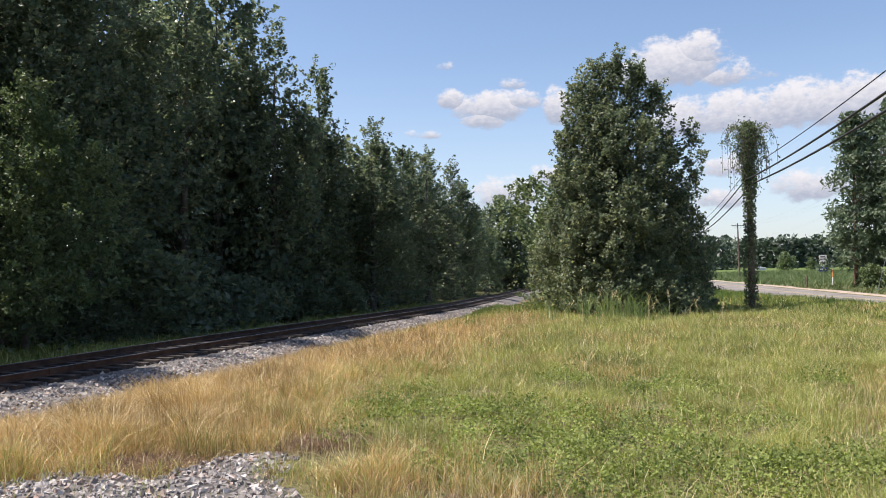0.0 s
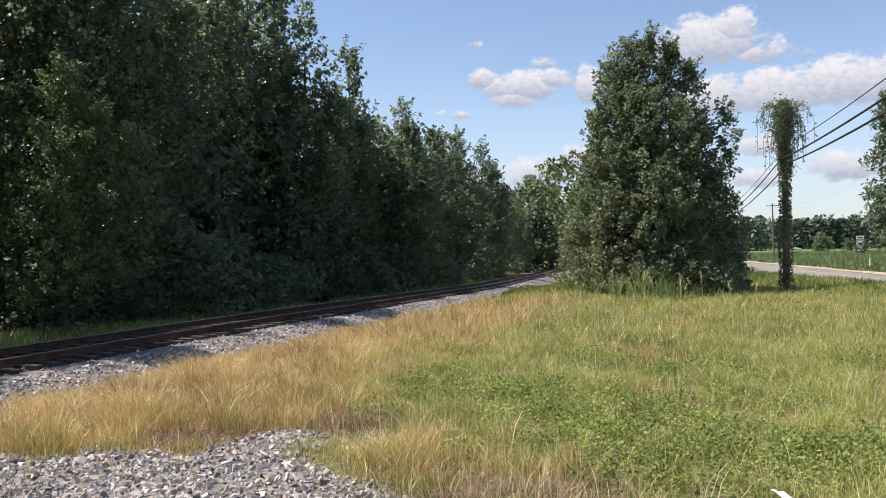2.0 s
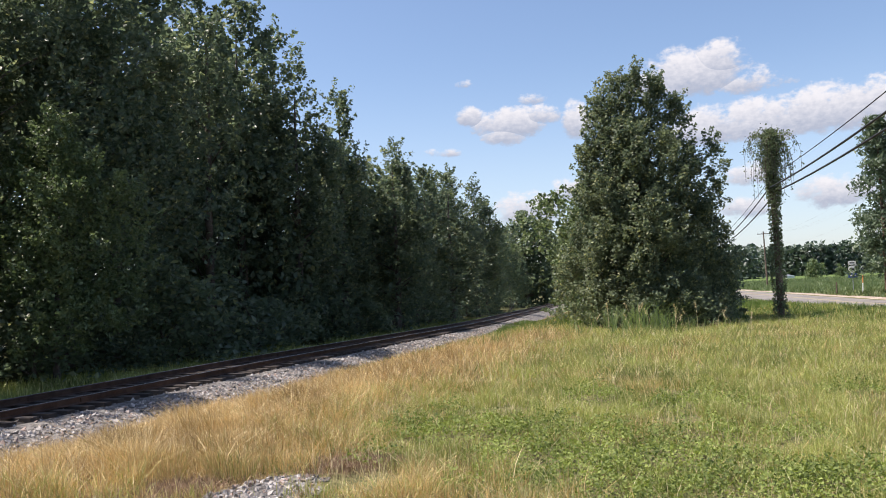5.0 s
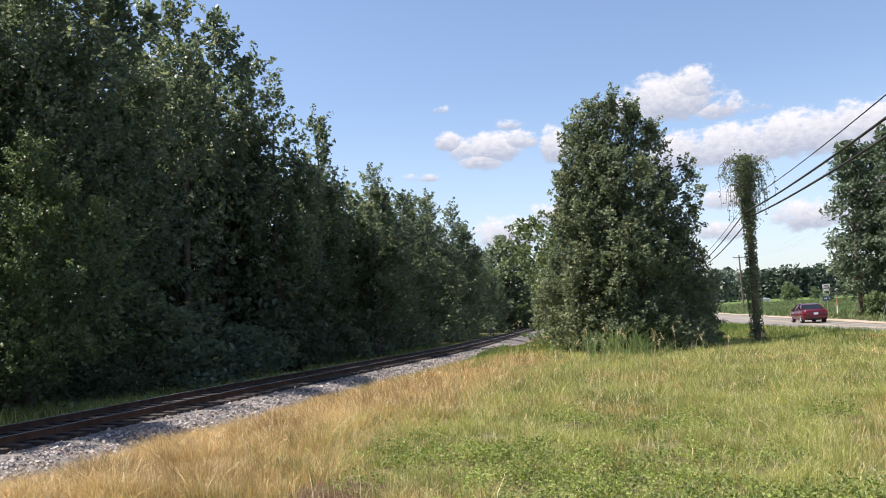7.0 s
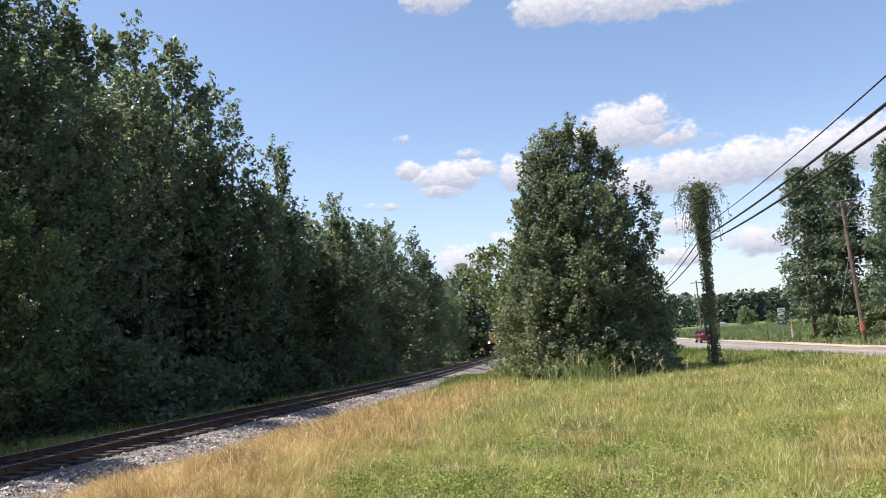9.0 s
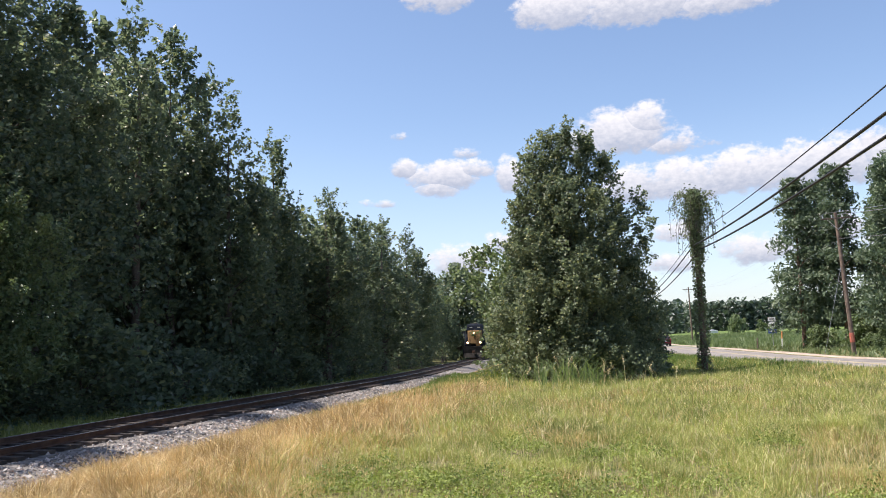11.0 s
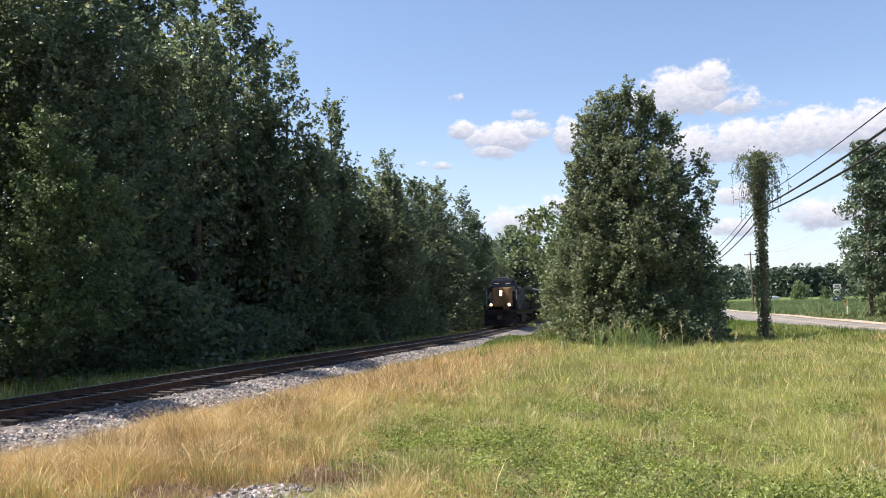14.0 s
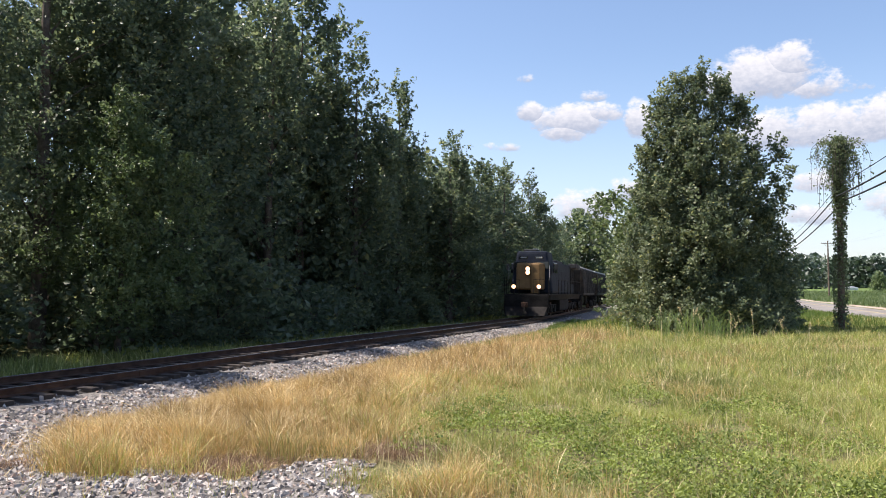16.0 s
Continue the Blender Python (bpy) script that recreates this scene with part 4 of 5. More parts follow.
POLE = (12.55, 33.5)
rng = np.random.default_rng(31)
pole = thing("vine_pole", "wooden utility pole smothered in green climbing vine", "utility pole", pose(POLE[0], POLE[1], ground_z(*POLE)))
v, f = tube([(0, 0, -0.4), (0.02, 0, 2.5), (0.0, 0.02, 5), (-0.05, 0, 7.3)], [0.14, 0.13, 0.12, 0.10], 12)
mesh_np("shaft", v, f, M_POLE, pole, True)
h = rng.random(3600) * 7.6
rad = 0.14 + 0.11 * rng.random(3600) + 0.10 * np.array([max(0, noise.noise(Vector((z * 0.9, 0, 4)))) for z in h]) + 0.12 * np.clip(1.0 - h, 0, 1)
an = rng.uniform(0, 6.283, 3600)
stem = np.stack([rad * np.cos(an), rad * np.sin(an), h], 1)
v, f = leaf_quads(stem, 0.065, rng, 0.1)
mesh_np("vine_on_shaft", v, f, M_VINE, pole)
tops, strands = [], []
for k in range(150):
    a, q = rng.uniform(0, 6.283), 0.1 + 1.15 * rng.random() ** 0.8
    z0 = 7.15 - 2.3 * rng.random() ** 1.5
    q *= (0.7 + 0.3 * math.sin(2 * a + 1.2)) * max(0.25, (z0 - 4.5) / 2.6) ** 0.8
    drop = (0.25 + 1.1 * rng.random() ** 2) * (0.5 + 0.6 * q)
    ts = np.linspace(0, 1, 12)
    out_ = np.minimum(1, ts * 1.7) ** 0.8
    path = np.stack([q * np.cos(a) * out_, q * np.sin(a) * out_, z0 + 0.42 * np.sin(np.minimum(ts * 1.9, 1.35) * 2.3) - drop * np.clip(ts - 0.35, 0, 1) / 0.65], 1)
    strands.append(tube(path, np.full(12, 0.007), 4))
    m_ = 46
    i = np.minimum(rng.integers(0, 12, m_), rng.integers(0, 12, m_) + 1)
    tops.append(path[i] + rng.normal(0, 0.06, (m_, 3)))
tops.append(rng.normal(size=(900, 3)) * np.array([0.30, 0.30, 0.32]) + np.array([-0.05, 0, 6.9]))
tops.append(rng.normal(size=(700, 3)) * np.array([0.2, 0.2, 0.75]) + np.array([0.0, 0, 5.7]))
v, f = leaf_quads(np.concatenate(tops), 0.058, rng, 0.1)
mesh_np("vine_top", v, f, M_VINE, pole)
v, f = joined(strands)
mesh_np("dangling_vine", v, f, M_BARK, pole)

WIRE_DIR = 0.235
for dx, z, r, lab in ((0.0, 5.75, 0.013, "thin black service wire strung along the road"), (-0.16, 5.25, 0.027, "thick black telephone cable strung along the road"), (0.16, 5.12, 0.029, "thick black telephone cable strung along the road")):
    p0 = (POLE[0] + dx, POLE[1], z)
    cable(p0, (POLE[0] + dx - WIRE_DIR * 46, POLE[1] - 46, z + 0.2), 0.55, r, M_CABLE, "cable", lab, "cables on the vine-hung pole")
    cable(p0, (POLE[0] + dx + WIRE_DIR * 46, POLE[1] + 46, z - 0.5), 0.6, r, M_CABLE, "cable", lab, "cables on the vine-hung pole")


def utility_pole(x, y, height, lean, label, marked):
    ob = thing("utility_pole", label, "utility pole", pose(x, y, ground_z(x, y), 0, lean, 0))
    v, f = tube([(0, 0, -0.5), (0, 0, height * 0.5), (0, 0, height)], [0.17, 0.15, 0.11], 10)
    mesh_np("shaft", v, f, M_POLE, ob, True)
    bm = B()
    box(bm, (0, -0.16, height - 0.45), (2.4, 0.1, 0.12), 0.015)
    part("crossarm", bm, M_POLE, ob)
    for k in (-1.1, -0.4, 0.4, 1.1):
        bm = B()
        rod(bm, (k, -0.16, height - 0.4), (k, -0.16, height - 0.18), 0.05, 0.03)
        part("insulator", bm, M_STEEL, ob, "grey insulator")
    for k in (-1, 1):
        bm = B()
        rod(bm, (k * 0.8, -0.18, height - 0.5), (0, -0.14, height - 1.3), 0.02)
        part("brace", bm, M_STEEL, ob)
    if marked:
        bm = B()
        rod(bm, (0, 0, 0.9), (0, 0, 1.6), 0.178, 0.174, 12)
        part("marker_band", bm, mottled("orange_marker", (0.34, 0.09, 0.06), (0.46, 0.15, 0.10), 3.0, 0.6, 0, 0.1), ob, "faded orange marker band")
        bm = B()
        rod(bm, (-2.4, -0.2, 0.0), (-0.1, 0, height * 0.62), 0.012)
        part("guy_wire", bm, M_WIRE, ob)
        for k in (-1, 1):
            v, f = tube([(0.2 * k, -0.2, height - 0.5), (0.8 * k, -0.25, height + 0.05), (1.3 * k, -0.3, height - 0.2), (1.45 * k, -0.3, height - 0.75)], [0.012] * 4, 5)
            mesh_np("jumper_wire", v, f, M_WIRE, ob, True)
    return ob


utility_pole(33.6, 59.6, 10.6, -3.0, "leaning brown wooden utility pole with a crossarm", True)
utility_pole(55.5, 153.7, 10.2, -1.0, "distant bare wooden utility pole with a crossarm", False)
for dx, z in ((-1.1, 10.1), (0.0, 10.0), (1.1, 10.1), (0.0, 8.2)):
    cable((33.1 + dx, 59.4, z), (30.0 + dx + 7, 22.0, z - 0.3), 0.7, 0.014, M_WIRE, "power_wire", "pale bare power wire from the leaning pole", "wires on the leaning pole")
    cable((33.1 + dx, 59.4, z), (55.1 + dx, 153.6, z), 2.0, 0.004, M_WIRE, "power_wire", "pale bare power wire from the leaning pole", "wires on the leaning pole")


# ---- roadside things ----
M_SIGNW = mottled("sign_white", (0.70, 0.71, 0.72), (0.8, 0.8, 0.8), 6.0, 0.5, 0, 0.0)
M_SIGNB = mottled("sign_black", (0.02, 0.02, 0.022), (0.04, 0.04, 0.045), 6.0, 0.5, 0, 0.0)
M_SIGNBLUE = mottled("sign_blue", (0.03, 0.06, 0.2), (0.05, 0.09, 0.26), 6.0, 0.5, 0, 0.0)
SIGN = (43.0, 93.0)
sign = thing("route_sign", "stacked white highway route signs on a steel post", "road sign", pose(SIGN[0], SIGN[1], ground_z(*SIGN), 0, 0, -14))
bm = B()
box(bm, (0, 0.04, 1.4), (0.07, 0.05, 3.2), 0.01)
part("post", bm, M_STEEL, sign)
for z, h_, w_ in ((3.15, 0.4, 0.8), (2.45, 0.75, 0.8), (1.75, 0.5, 0.95)):
    bm = B()
    box(bm, (0, 0, z), (w_, 0.02, h_), 0.008)
    plate = part("plate", bm, M_SIGNW if z > 2 else M_SIGNBLUE, sign, "white sign plate" if z > 2 else "blue and white sign plate")
    bm = B()
    box(bm, (0, -0.014, z), (w_ * 0.62, 0.006, h_ * 0.28), 0)
    part("lettering", bm, M_SIGNB if z > 2 else M_SIGNW, plate, "bar of lettering")
MARK = (39.5, 83.5)
marker = thing("marker_post", "slim orange and white utility marker post in the verge", "marker post", pose(MARK[0], MARK[1], ground_z(*MARK), 0, 3, 0))
bm = B()
rod(bm, (0, 0, -0.2), (0, 0, 1.0), 0.05, 0.05, 10)
part("post", bm, M_SIGNW, marker)
bm = B()
rod(bm, (0, 0, 1.0), (0, 0, 1.75), 0.055, 0.05, 10)
part("cap", bm, mottled("orange_plastic", (0.6, 0.2, 0.06), (0.7, 0.28, 0.1), 4.0, 0.5, 0, 0.0), marker, "orange cap")
post = thing("fence_post", "short weathered wooden post in the verge", "post", pose(36.7, 83.0, ground_z(36.7, 83.0)))
bm = B()
rod(bm, (0, 0, -0.2), (0.03, 0, 1.2), 0.08, 0.07, 9)
part("post", bm, M_POLE, post)
shed = thing("shed", "low white metal shed far across the crop field", "shed", pose(92, 238, ground_z(92, 238), 0, 0, 20))
shed.scale = (0.32, 0.32, 0.32)
bm = B()
box(bm, (0, 0, 1.1), (9, 5, 2.2), 0.03)
part("wall", bm, M_SIGNW, shed)
bm = B()
bmesh.ops.create_cone(bm, cap_ends=True, segments=4, radius1=3.9, radius2=0.3, depth=1.2, matrix=Matrix.Translation((0, 0, 2.8)) @ Matrix.Diagonal((1.75, 1, 1, 1)) @ Matrix.Rotation(radians(45), 4, "Z"))
part("roof", bm, M_STEEL, shed)
litter = thing("litter", "crumpled white plastic wrapper lying in the weeds", "litter", pose(2.17, 5.9, ground_z(2.17, 5.9) + 0.12, 15, 20, 30))
bm = B()
bmesh.ops.create_grid(bm, x_segments=5, y_segments=4, size=0.07)
for v_ in bm.verts:
    v_.co.z = 0.03 * noise.noise(v_.co * 30)
bmesh.ops.solidify(bm, geom=bm.faces[:], thickness=0.003)
part("wrapper", bm, M_SIGNW, litter)
# broken slabs of stone by the ballast where the lone tree begins
for k, (x, y, l_) in enumerate([(3.2, 56.0, 1.6), (2.2, 52.5, 1.1), (3.6, 60.0, 1.4)]):
    slab = thing("old_tie", "weathered grey discarded railway tie on the ballast shoulder", "railway tie", pose(x, y, ground_z(x, y) + 0.06, 4, 3, 50 + 20 * k), group="discarded ties")
    bm = B()
    box(bm, (0, 0, 0), (l_, 0.24, 0.18), 0.02)
    part("timber", bm, M_POLE, slab)

# ties of the track, one by one
bm = B()
box(bm, (0, 0, 0), (2.6, 0.23, 0.18), 0.012)
tie_mesh = bpy.data.meshes.new("tie")
bm.to_mesh(tie_mesh)
bm.free()
tie_mesh.materials.append(M_TIE)
rng = np.random.default_rng(2)
y = -20.0
for k in range(285):
    ob = new("tie", tie_mesh)
    ob.parent = track
    ob.matrix_basis = pose(track_x(y) + rng.normal(0, 0.03), y, rail_z(y) + cant(y) / 2 - 0.17 - 0.09 + rng.normal(0, 0.006), rng.normal(0, 0.6), math.degrees(cant(y) / 1.5), -15.4 + rng.normal(0, 0.8))
    y += 0.52


# ---- locomotive and train ----
M_BLUE = mottled("dark_blue_paint", (0.010, 0.014, 0.026), (0.022, 0.028, 0.042), 1.5, 0.75, 0, 0.05, 30.0, 0.15)
M_YELLOW = mottled("yellow_paint", (0.17, 0.095, 0.034), (0.23, 0.135, 0.05), 2.0, 0.7, 0, 0.05, 30.0)
M_BLACK = mottled("grimy_black_steel", (0.010, 0.009, 0.009), (0.03, 0.027, 0.025), 2.0, 0.85, 0.0, 0.2, 30.0, 0.15)
M_GREYROOF = mottled("dark_grey_paint", (0.03, 0.032, 0.035), (0.07, 0.07, 0.07), 1.5, 0.85, 0, 0.1, spec=0.15)
# pale grey; on the hopper roof the paleness stands for sunlight
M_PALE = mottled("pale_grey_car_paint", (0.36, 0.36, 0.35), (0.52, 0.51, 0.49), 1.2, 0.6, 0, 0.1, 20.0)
M_GLASS = material("dark_window_glass", 0.06, 0.0, 0.6)[0]
M_GLASS.node_tree.nodes["Principled BSDF"].inputs["Base Color"].default_value = (0.012, 0.014, 0.016, 1)


def glowing(name, colour, strength):
    m, n, p, o = material(name, 0.3)
    n.put(p, "Base Color", rgb((0.8, 0.8, 0.75)))
    n.put(p, "Emission Color", rgb(colour))
    n.put(p, "Emission Strength", strength)
    return m


M_HEAD = glowing("headlight_glow", (1.0, 0.66, 0.34), 7.0)
# glow of the discs added behind the lamps to imitate their warm halo
M_HALO = glowing("halo_glow", (1.0, 0.44, 0.17), 1.8)
M_DITCH = glowing("ditch_light_glow", (1.0, 0.76, 0.48), 8.0)
M_TAIL = mottled("red_lens", (0.30, 0.01, 0.012), (0.42, 0.02, 0.02), 6.0, 0.2, 0, 0.0)


def wheelset(parent, y, r=0.5):
    """An axle with its two flanged wheels, turning about x."""
    hub = new("wheelset")
    hub.parent = parent
    hub.location = (0, y, r)
    bm = B()
    rod(bm, (-0.72, 0, 0), (0.72, 0, 0), 0.08, 0.08, 10)
    part("axle", bm, M_BLACK, hub)
    for k in (-1, 1):
        bm = B()
        rod(bm, (k * 0.70, 0, 0), (k * 0.83, 0, 0), r, r * 0.99, 28)
        rod(bm, (k * 0.67, 0, 0), (k * 0.70, 0, 0), r + 0.03, r + 0.03, 28)
        for a in range(6):
            an = a * math.pi / 3
            rod(bm, (k * 0.83, 0.25 * math.cos(an), 0.25 * math.sin(an)), (k * 0.845, 0.25 * math.cos(an), 0.25 * math.sin(an)), 0.06, 0.06, 8)
        part("wheel", bm, M_RAIL, hub)
    return hub


def truck_frame(parent, y, gaps, r=0.5):
    bm = B()
    half = max(gaps) + 0.9
    for k in (-1, 1):
        box(bm, (k * 1.05, y, 0.72), (0.16, 2 * half, 0.26), 0.03)
        for g in gaps:
            box(bm, (k * 1.08, y + g, 0.5), (0.2, 0.42, 0.46), 0.04)
            for q in (-0.42, 0.42):
                rod(bm, (k * 1.1, y + g + q, 0.38), (k * 1.1, y + g + q, 0.8), 0.09, 0.09, 8)
    box(bm, (0, y, 0.8), (2.1, 0.5, 0.2), 0.03)
    part("truck_frame", bm, M_BLACK, parent)


def make_locomotive():
    """Six-axle road engine; the front faces +y, the origin is at the middle on the rail tops. Returns it with its wheelsets."""
    L = 11.0
    ob = thing("locomotive", "dark blue diesel freight locomotive with a yellow nose and lit headlights", "locomotive")
    bm = B()
    box(bm, (0, 0, 1.35), (2.7, 2 * L - 0.6, 0.36), 0.04)
    box(bm, (0, 0, 1.56), (3.08, 2 * L - 0.9, 0.08), 0.015)
    part("underframe", bm, M_BLACK, ob)
    bm = B()
    box(bm, (0, L - 0.32, 0.95), (3.0, 0.14, 1.2), 0.03)
    vs = [bm.verts.new(c) for c in [(-1.45, L - 0.25, 0.75), (1.45, L - 0.25, 0.75), (1.3, L + 0.22, 0.14), (-1.3, L + 0.22, 0.14), (-1.45, L - 0.25, 0.14), (1.45, L - 0.25, 0.14)]]
    for q in ((0, 1, 2, 3), (0, 3, 4), (1, 5, 2), (4, 3, 2, 5), (0, 4, 5, 1)):
        bm.faces.new([vs[i] for i in q])
    part("pilot", bm, M_BLACK, ob, "black snowplough pilot")
    bm = B()
    box(bm, (0, L + 0.1, 0.88), (0.3, 0.5, 0.3), 0.05)
    box(bm, (0.05, L + 0.38, 0.88), (0.34, 0.22, 0.34), 0.06)
    part("coupler", bm, M_RAIL, ob)
    # nose: broad, with sloped corners
    bm = B()
    box(bm, (0, L - 1.65, 2.82), (1.95, 1.5, 1.85), 0.14)
    for v_ in bm.verts:
        if v_.co.y > L - 1.2:
            v_.co.x *= 0.86
            v_.co.y -= max(0, v_.co.z - 2.3) * 0.16
    part("nose", bm, M_YELLOW, ob, "yellow nose")
    bm = B()
    box(bm, (-0.52, L - 0.86, 2.35), (0.6, 0.05, 1.4), 0.03)
    part("nose_door", bm, M_YELLOW, ob)
    bm = B()
    box(bm, (0, L - 3.75, 3.12), (3.05, 2.9, 3.0), 0.2)
    for v_ in bm.verts:
        if v_.co.z > 3.9:
            v_.co.x *= 0.72
            if v_.co.y > L - 3:
                v_.co.y -= 0.35
        elif v_.co.z > 3.3 and v_.co.y > L - 3:
            v_.co.y -= 0.05
    cab = part("cab", bm, M_BLUE, ob, "dark blue cab")
    bm = B()
    box(bm, (0, L - 2.3, 3.05), (1.9, 0.06, 0.6), 0.02)
    part("front_panel", bm, M_YELLOW, cab, "yellow panel below the windscreens")
    for k in (-1, 1):
        bm = B()
        box(bm, (k * 0.78, L - 2.33, 3.62), (0.95, 0.05, 0.52), 0.03, None)
        part("windscreen", bm, M_GLASS, cab, "dark windscreen")
        for q in (0.45, -0.65):
            bm = B()
            box(bm, (k * 1.515, L - 3.75 + q, 3.45), (0.04, 0.85, 0.7), 0.02)
            part("side_window", bm, M_GLASS, cab, "dark side window")
        bm = B()
        box(bm, (k * 1.72, L - 2.75, 3.5), (0.22, 0.05, 0.42), 0.02)
        rod(bm, (k * 1.5, L - 2.75, 3.4), (k * 1.72, L - 2.75, 3.4), 0.015)
        part("mirror", bm, M_GREYROOF, cab)
        bm = B()
        box(bm, (k * 0.55, L - 2.42, 4.16), (0.62, 0.06, 0.2), 0.02)
        part("number_board", bm, M_GLASS, cab, "dark number board")
        bm = B()
        box(bm, (k * 0.55, L - 2.385, 4.16), (0.42, 0.012, 0.09), 0)
        part("number_bar", bm, M_PALE, cab, "pale bar of numerals")
    bm = B()
    box(bm, (0.2, L - 3.9, 4.68), (1.0, 1.3, 0.22), 0.06)
    rod(bm, (-0.6, L - 3.2, 4.5), (-0.6, L - 3.2, 4.95), 0.03)
    part("roof_unit", bm, M_GREYROOF, cab, "grey air conditioner on the roof")
    bm = B()
    for q, x in ((0, -0.16), (0.1, 0.0), (0.03, 0.16)):
        rod(bm, (x, L - 4.9, 4.8), (x, L - 4.45 + q, 4.8), 0.04, 0.085, 10)
    rod(bm, (0, L - 4.9, 4.5), (0, L - 4.9, 4.8), 0.03)
    part("horn", bm, M_STEEL, cab)
    # headlights: an upright pair in the nose, two ditch lights on the deck
    bm = B()
    box(bm, (0.0, L - 0.95, 3.2), (0.36, 0.12, 0.62), 0.05)
    part("headlight_housing", bm, M_BLACK, ob)
    for z in (3.07, 3.33):
        bm = B()
        rod(bm, (0.0, L - 0.90, z), (0.0, L - 0.86, z), 0.09, 0.085, 16)
        lamp = part("headlight", bm, M_HEAD, ob, "lit warm white headlight")
        bm = B()
        rod(bm, (0.0, L - 0.893, z), (0.0, L - 0.883, z), 0.15, 0.15, 20)
        part("reflector", bm, M_HALO, lamp, "warm glowing disc imitating the halo round the lamp")
    for k in (-1, 1):
        bm = B()
        rod(bm, (k * 0.86, L - 0.5, 2.1), (k * 0.86, L - 0.27, 2.1), 0.11, 0.14, 14)
        box(bm, (k * 0.86, L - 0.42, 1.8), (0.08, 0.1, 0.42), 0.01)
        part("ditch_light_housing", bm, M_BLACK, ob)
        bm = B()
        rod(bm, (k * 0.86, L - 0.27, 2.1), (k * 0.86, L - 0.245, 2.1), 0.085, 0.08, 16)
        lamp = part("ditch_light", bm, M_DITCH, ob, "lit white ditch light")
        bm = B()
        rod(bm, (k * 0.86, L - 0.268, 2.1), (k * 0.86, L - 0.258, 2.1), 0.14, 0.14, 18)
        part("reflector", bm, M_HALO, lamp, "warm glowing disc imitating the halo round the lamp")
    # hood, narrower than the cab, with doors, grilles and flared radiator
    bm = B()
    box(bm, (0, -2.4, 2.85), (1.9, 14.6, 2.45), 0.12)
    hood = part("hood", bm, M_BLUE, ob, "dark blue engine hood")
    for k in (-1, 1):
        for i in range(11):
            bm = B()
            box(bm, (k * 0.96, 3.7 - i * 0.92, 2.6), (0.04, 0.84, 1.5), 0.015)
            part("hood_door", bm, M_BLUE, hood)
        bm = B()
        for i in range(9):
            box(bm, (k * 1.0, -6.6 - 0.28 * i, 3.1), (0.05, 0.18, 1.3), 0.01)
        part("grille", bm, M_BLACK, hood)
        bm = B()
        box(bm, (k * 1.15, -8.0, 4.02), (0.7, 3.4, 0.42), 0.08)
        part("radiator_wing", bm, M_GREYROOF, hood)
    bm = B()
    box(bm, (0, -1.0, 4.15), (1.5, 3.2, 0.22), 0.06)
    box(bm, (0, 2.2, 4.13), (0.8, 0.9, 0.2), 0.05)
    for q in (-4.2, -5.4):
        rod(bm, (0, q, 4.05), (0, q, 4.28), 0.5, 0.5, 18)
    part("roof_fan", bm, M_GREYROOF, hood)
    bm = B()
    box(bm, (0, 0.2, 0.78), (2.6, 5.6, 0.95), 0.16)
    part("fuel_tank", bm, M_BLACK, ob)
    # steps and handrails
    for k in (-1, 1):
        for end in (-1, 1):
            for i in range(4):
                bm = B()
                box(bm, (k * 1.28, end * (L - 0.75), 0.35 + 0.32 * i), (0.45, 0.5, 0.04), 0.006)
                part("step", bm, M_BLACK, ob)
            bm = B()
            rod(bm, (k * 1.5, end * (L - 0.38), 0.55), (k * 1.5, end * (L - 0.38), 2.75), 0.022)
            rod(bm, (k * 1.5, end * (L - 1.1), 0.55), (k * 1.5, end * (L - 1.1), 2.75), 0.022)
            part("grab_iron", bm, M_BLACK, ob)
        bm = B()
        for i in range(9):
            rod(bm, (k * 1.5, 5.4 - i * 1.9, 1.6), (k * 1.5, 5.4 - i * 1.9, 2.65), 0.018)
        rod(bm, (k * 1.5, 5.4, 2.65), (k * 1.5, -9.8, 2.65), 0.018)
        part("handrail", bm, M_BLACK, ob)
        bm = B()
        rod(bm, (k * 1.42, L - 1.5, 2.55), (k * 1.42, L - 1.5, 3.55), 0.022)
        part("grab_iron", bm, M_PALE, ob, "pale upright grab iron")
    for k in (-1, 1):
        bm = B()
        for x in (0.5, 1.2):
            rod(bm, (k * x, L - 0.4, 1.6), (k * x, L - 0.4, 2.6), 0.018)
        rod(bm, (k * 0.5, L - 0.4, 2.6), (k * 1.2, L - 0.4, 2.6), 0.018)
        part("front_handrail", bm, M_BLACK, ob)
    wheels = []
    for y in (6.6, -6.6):
        truck_frame(ob, y, (-1.95, 0.0, 1.95))
        wheels += [wheelset(ob, y + g) for g in (-1.95, 0.0, 1.95)]
    return ob, wheels


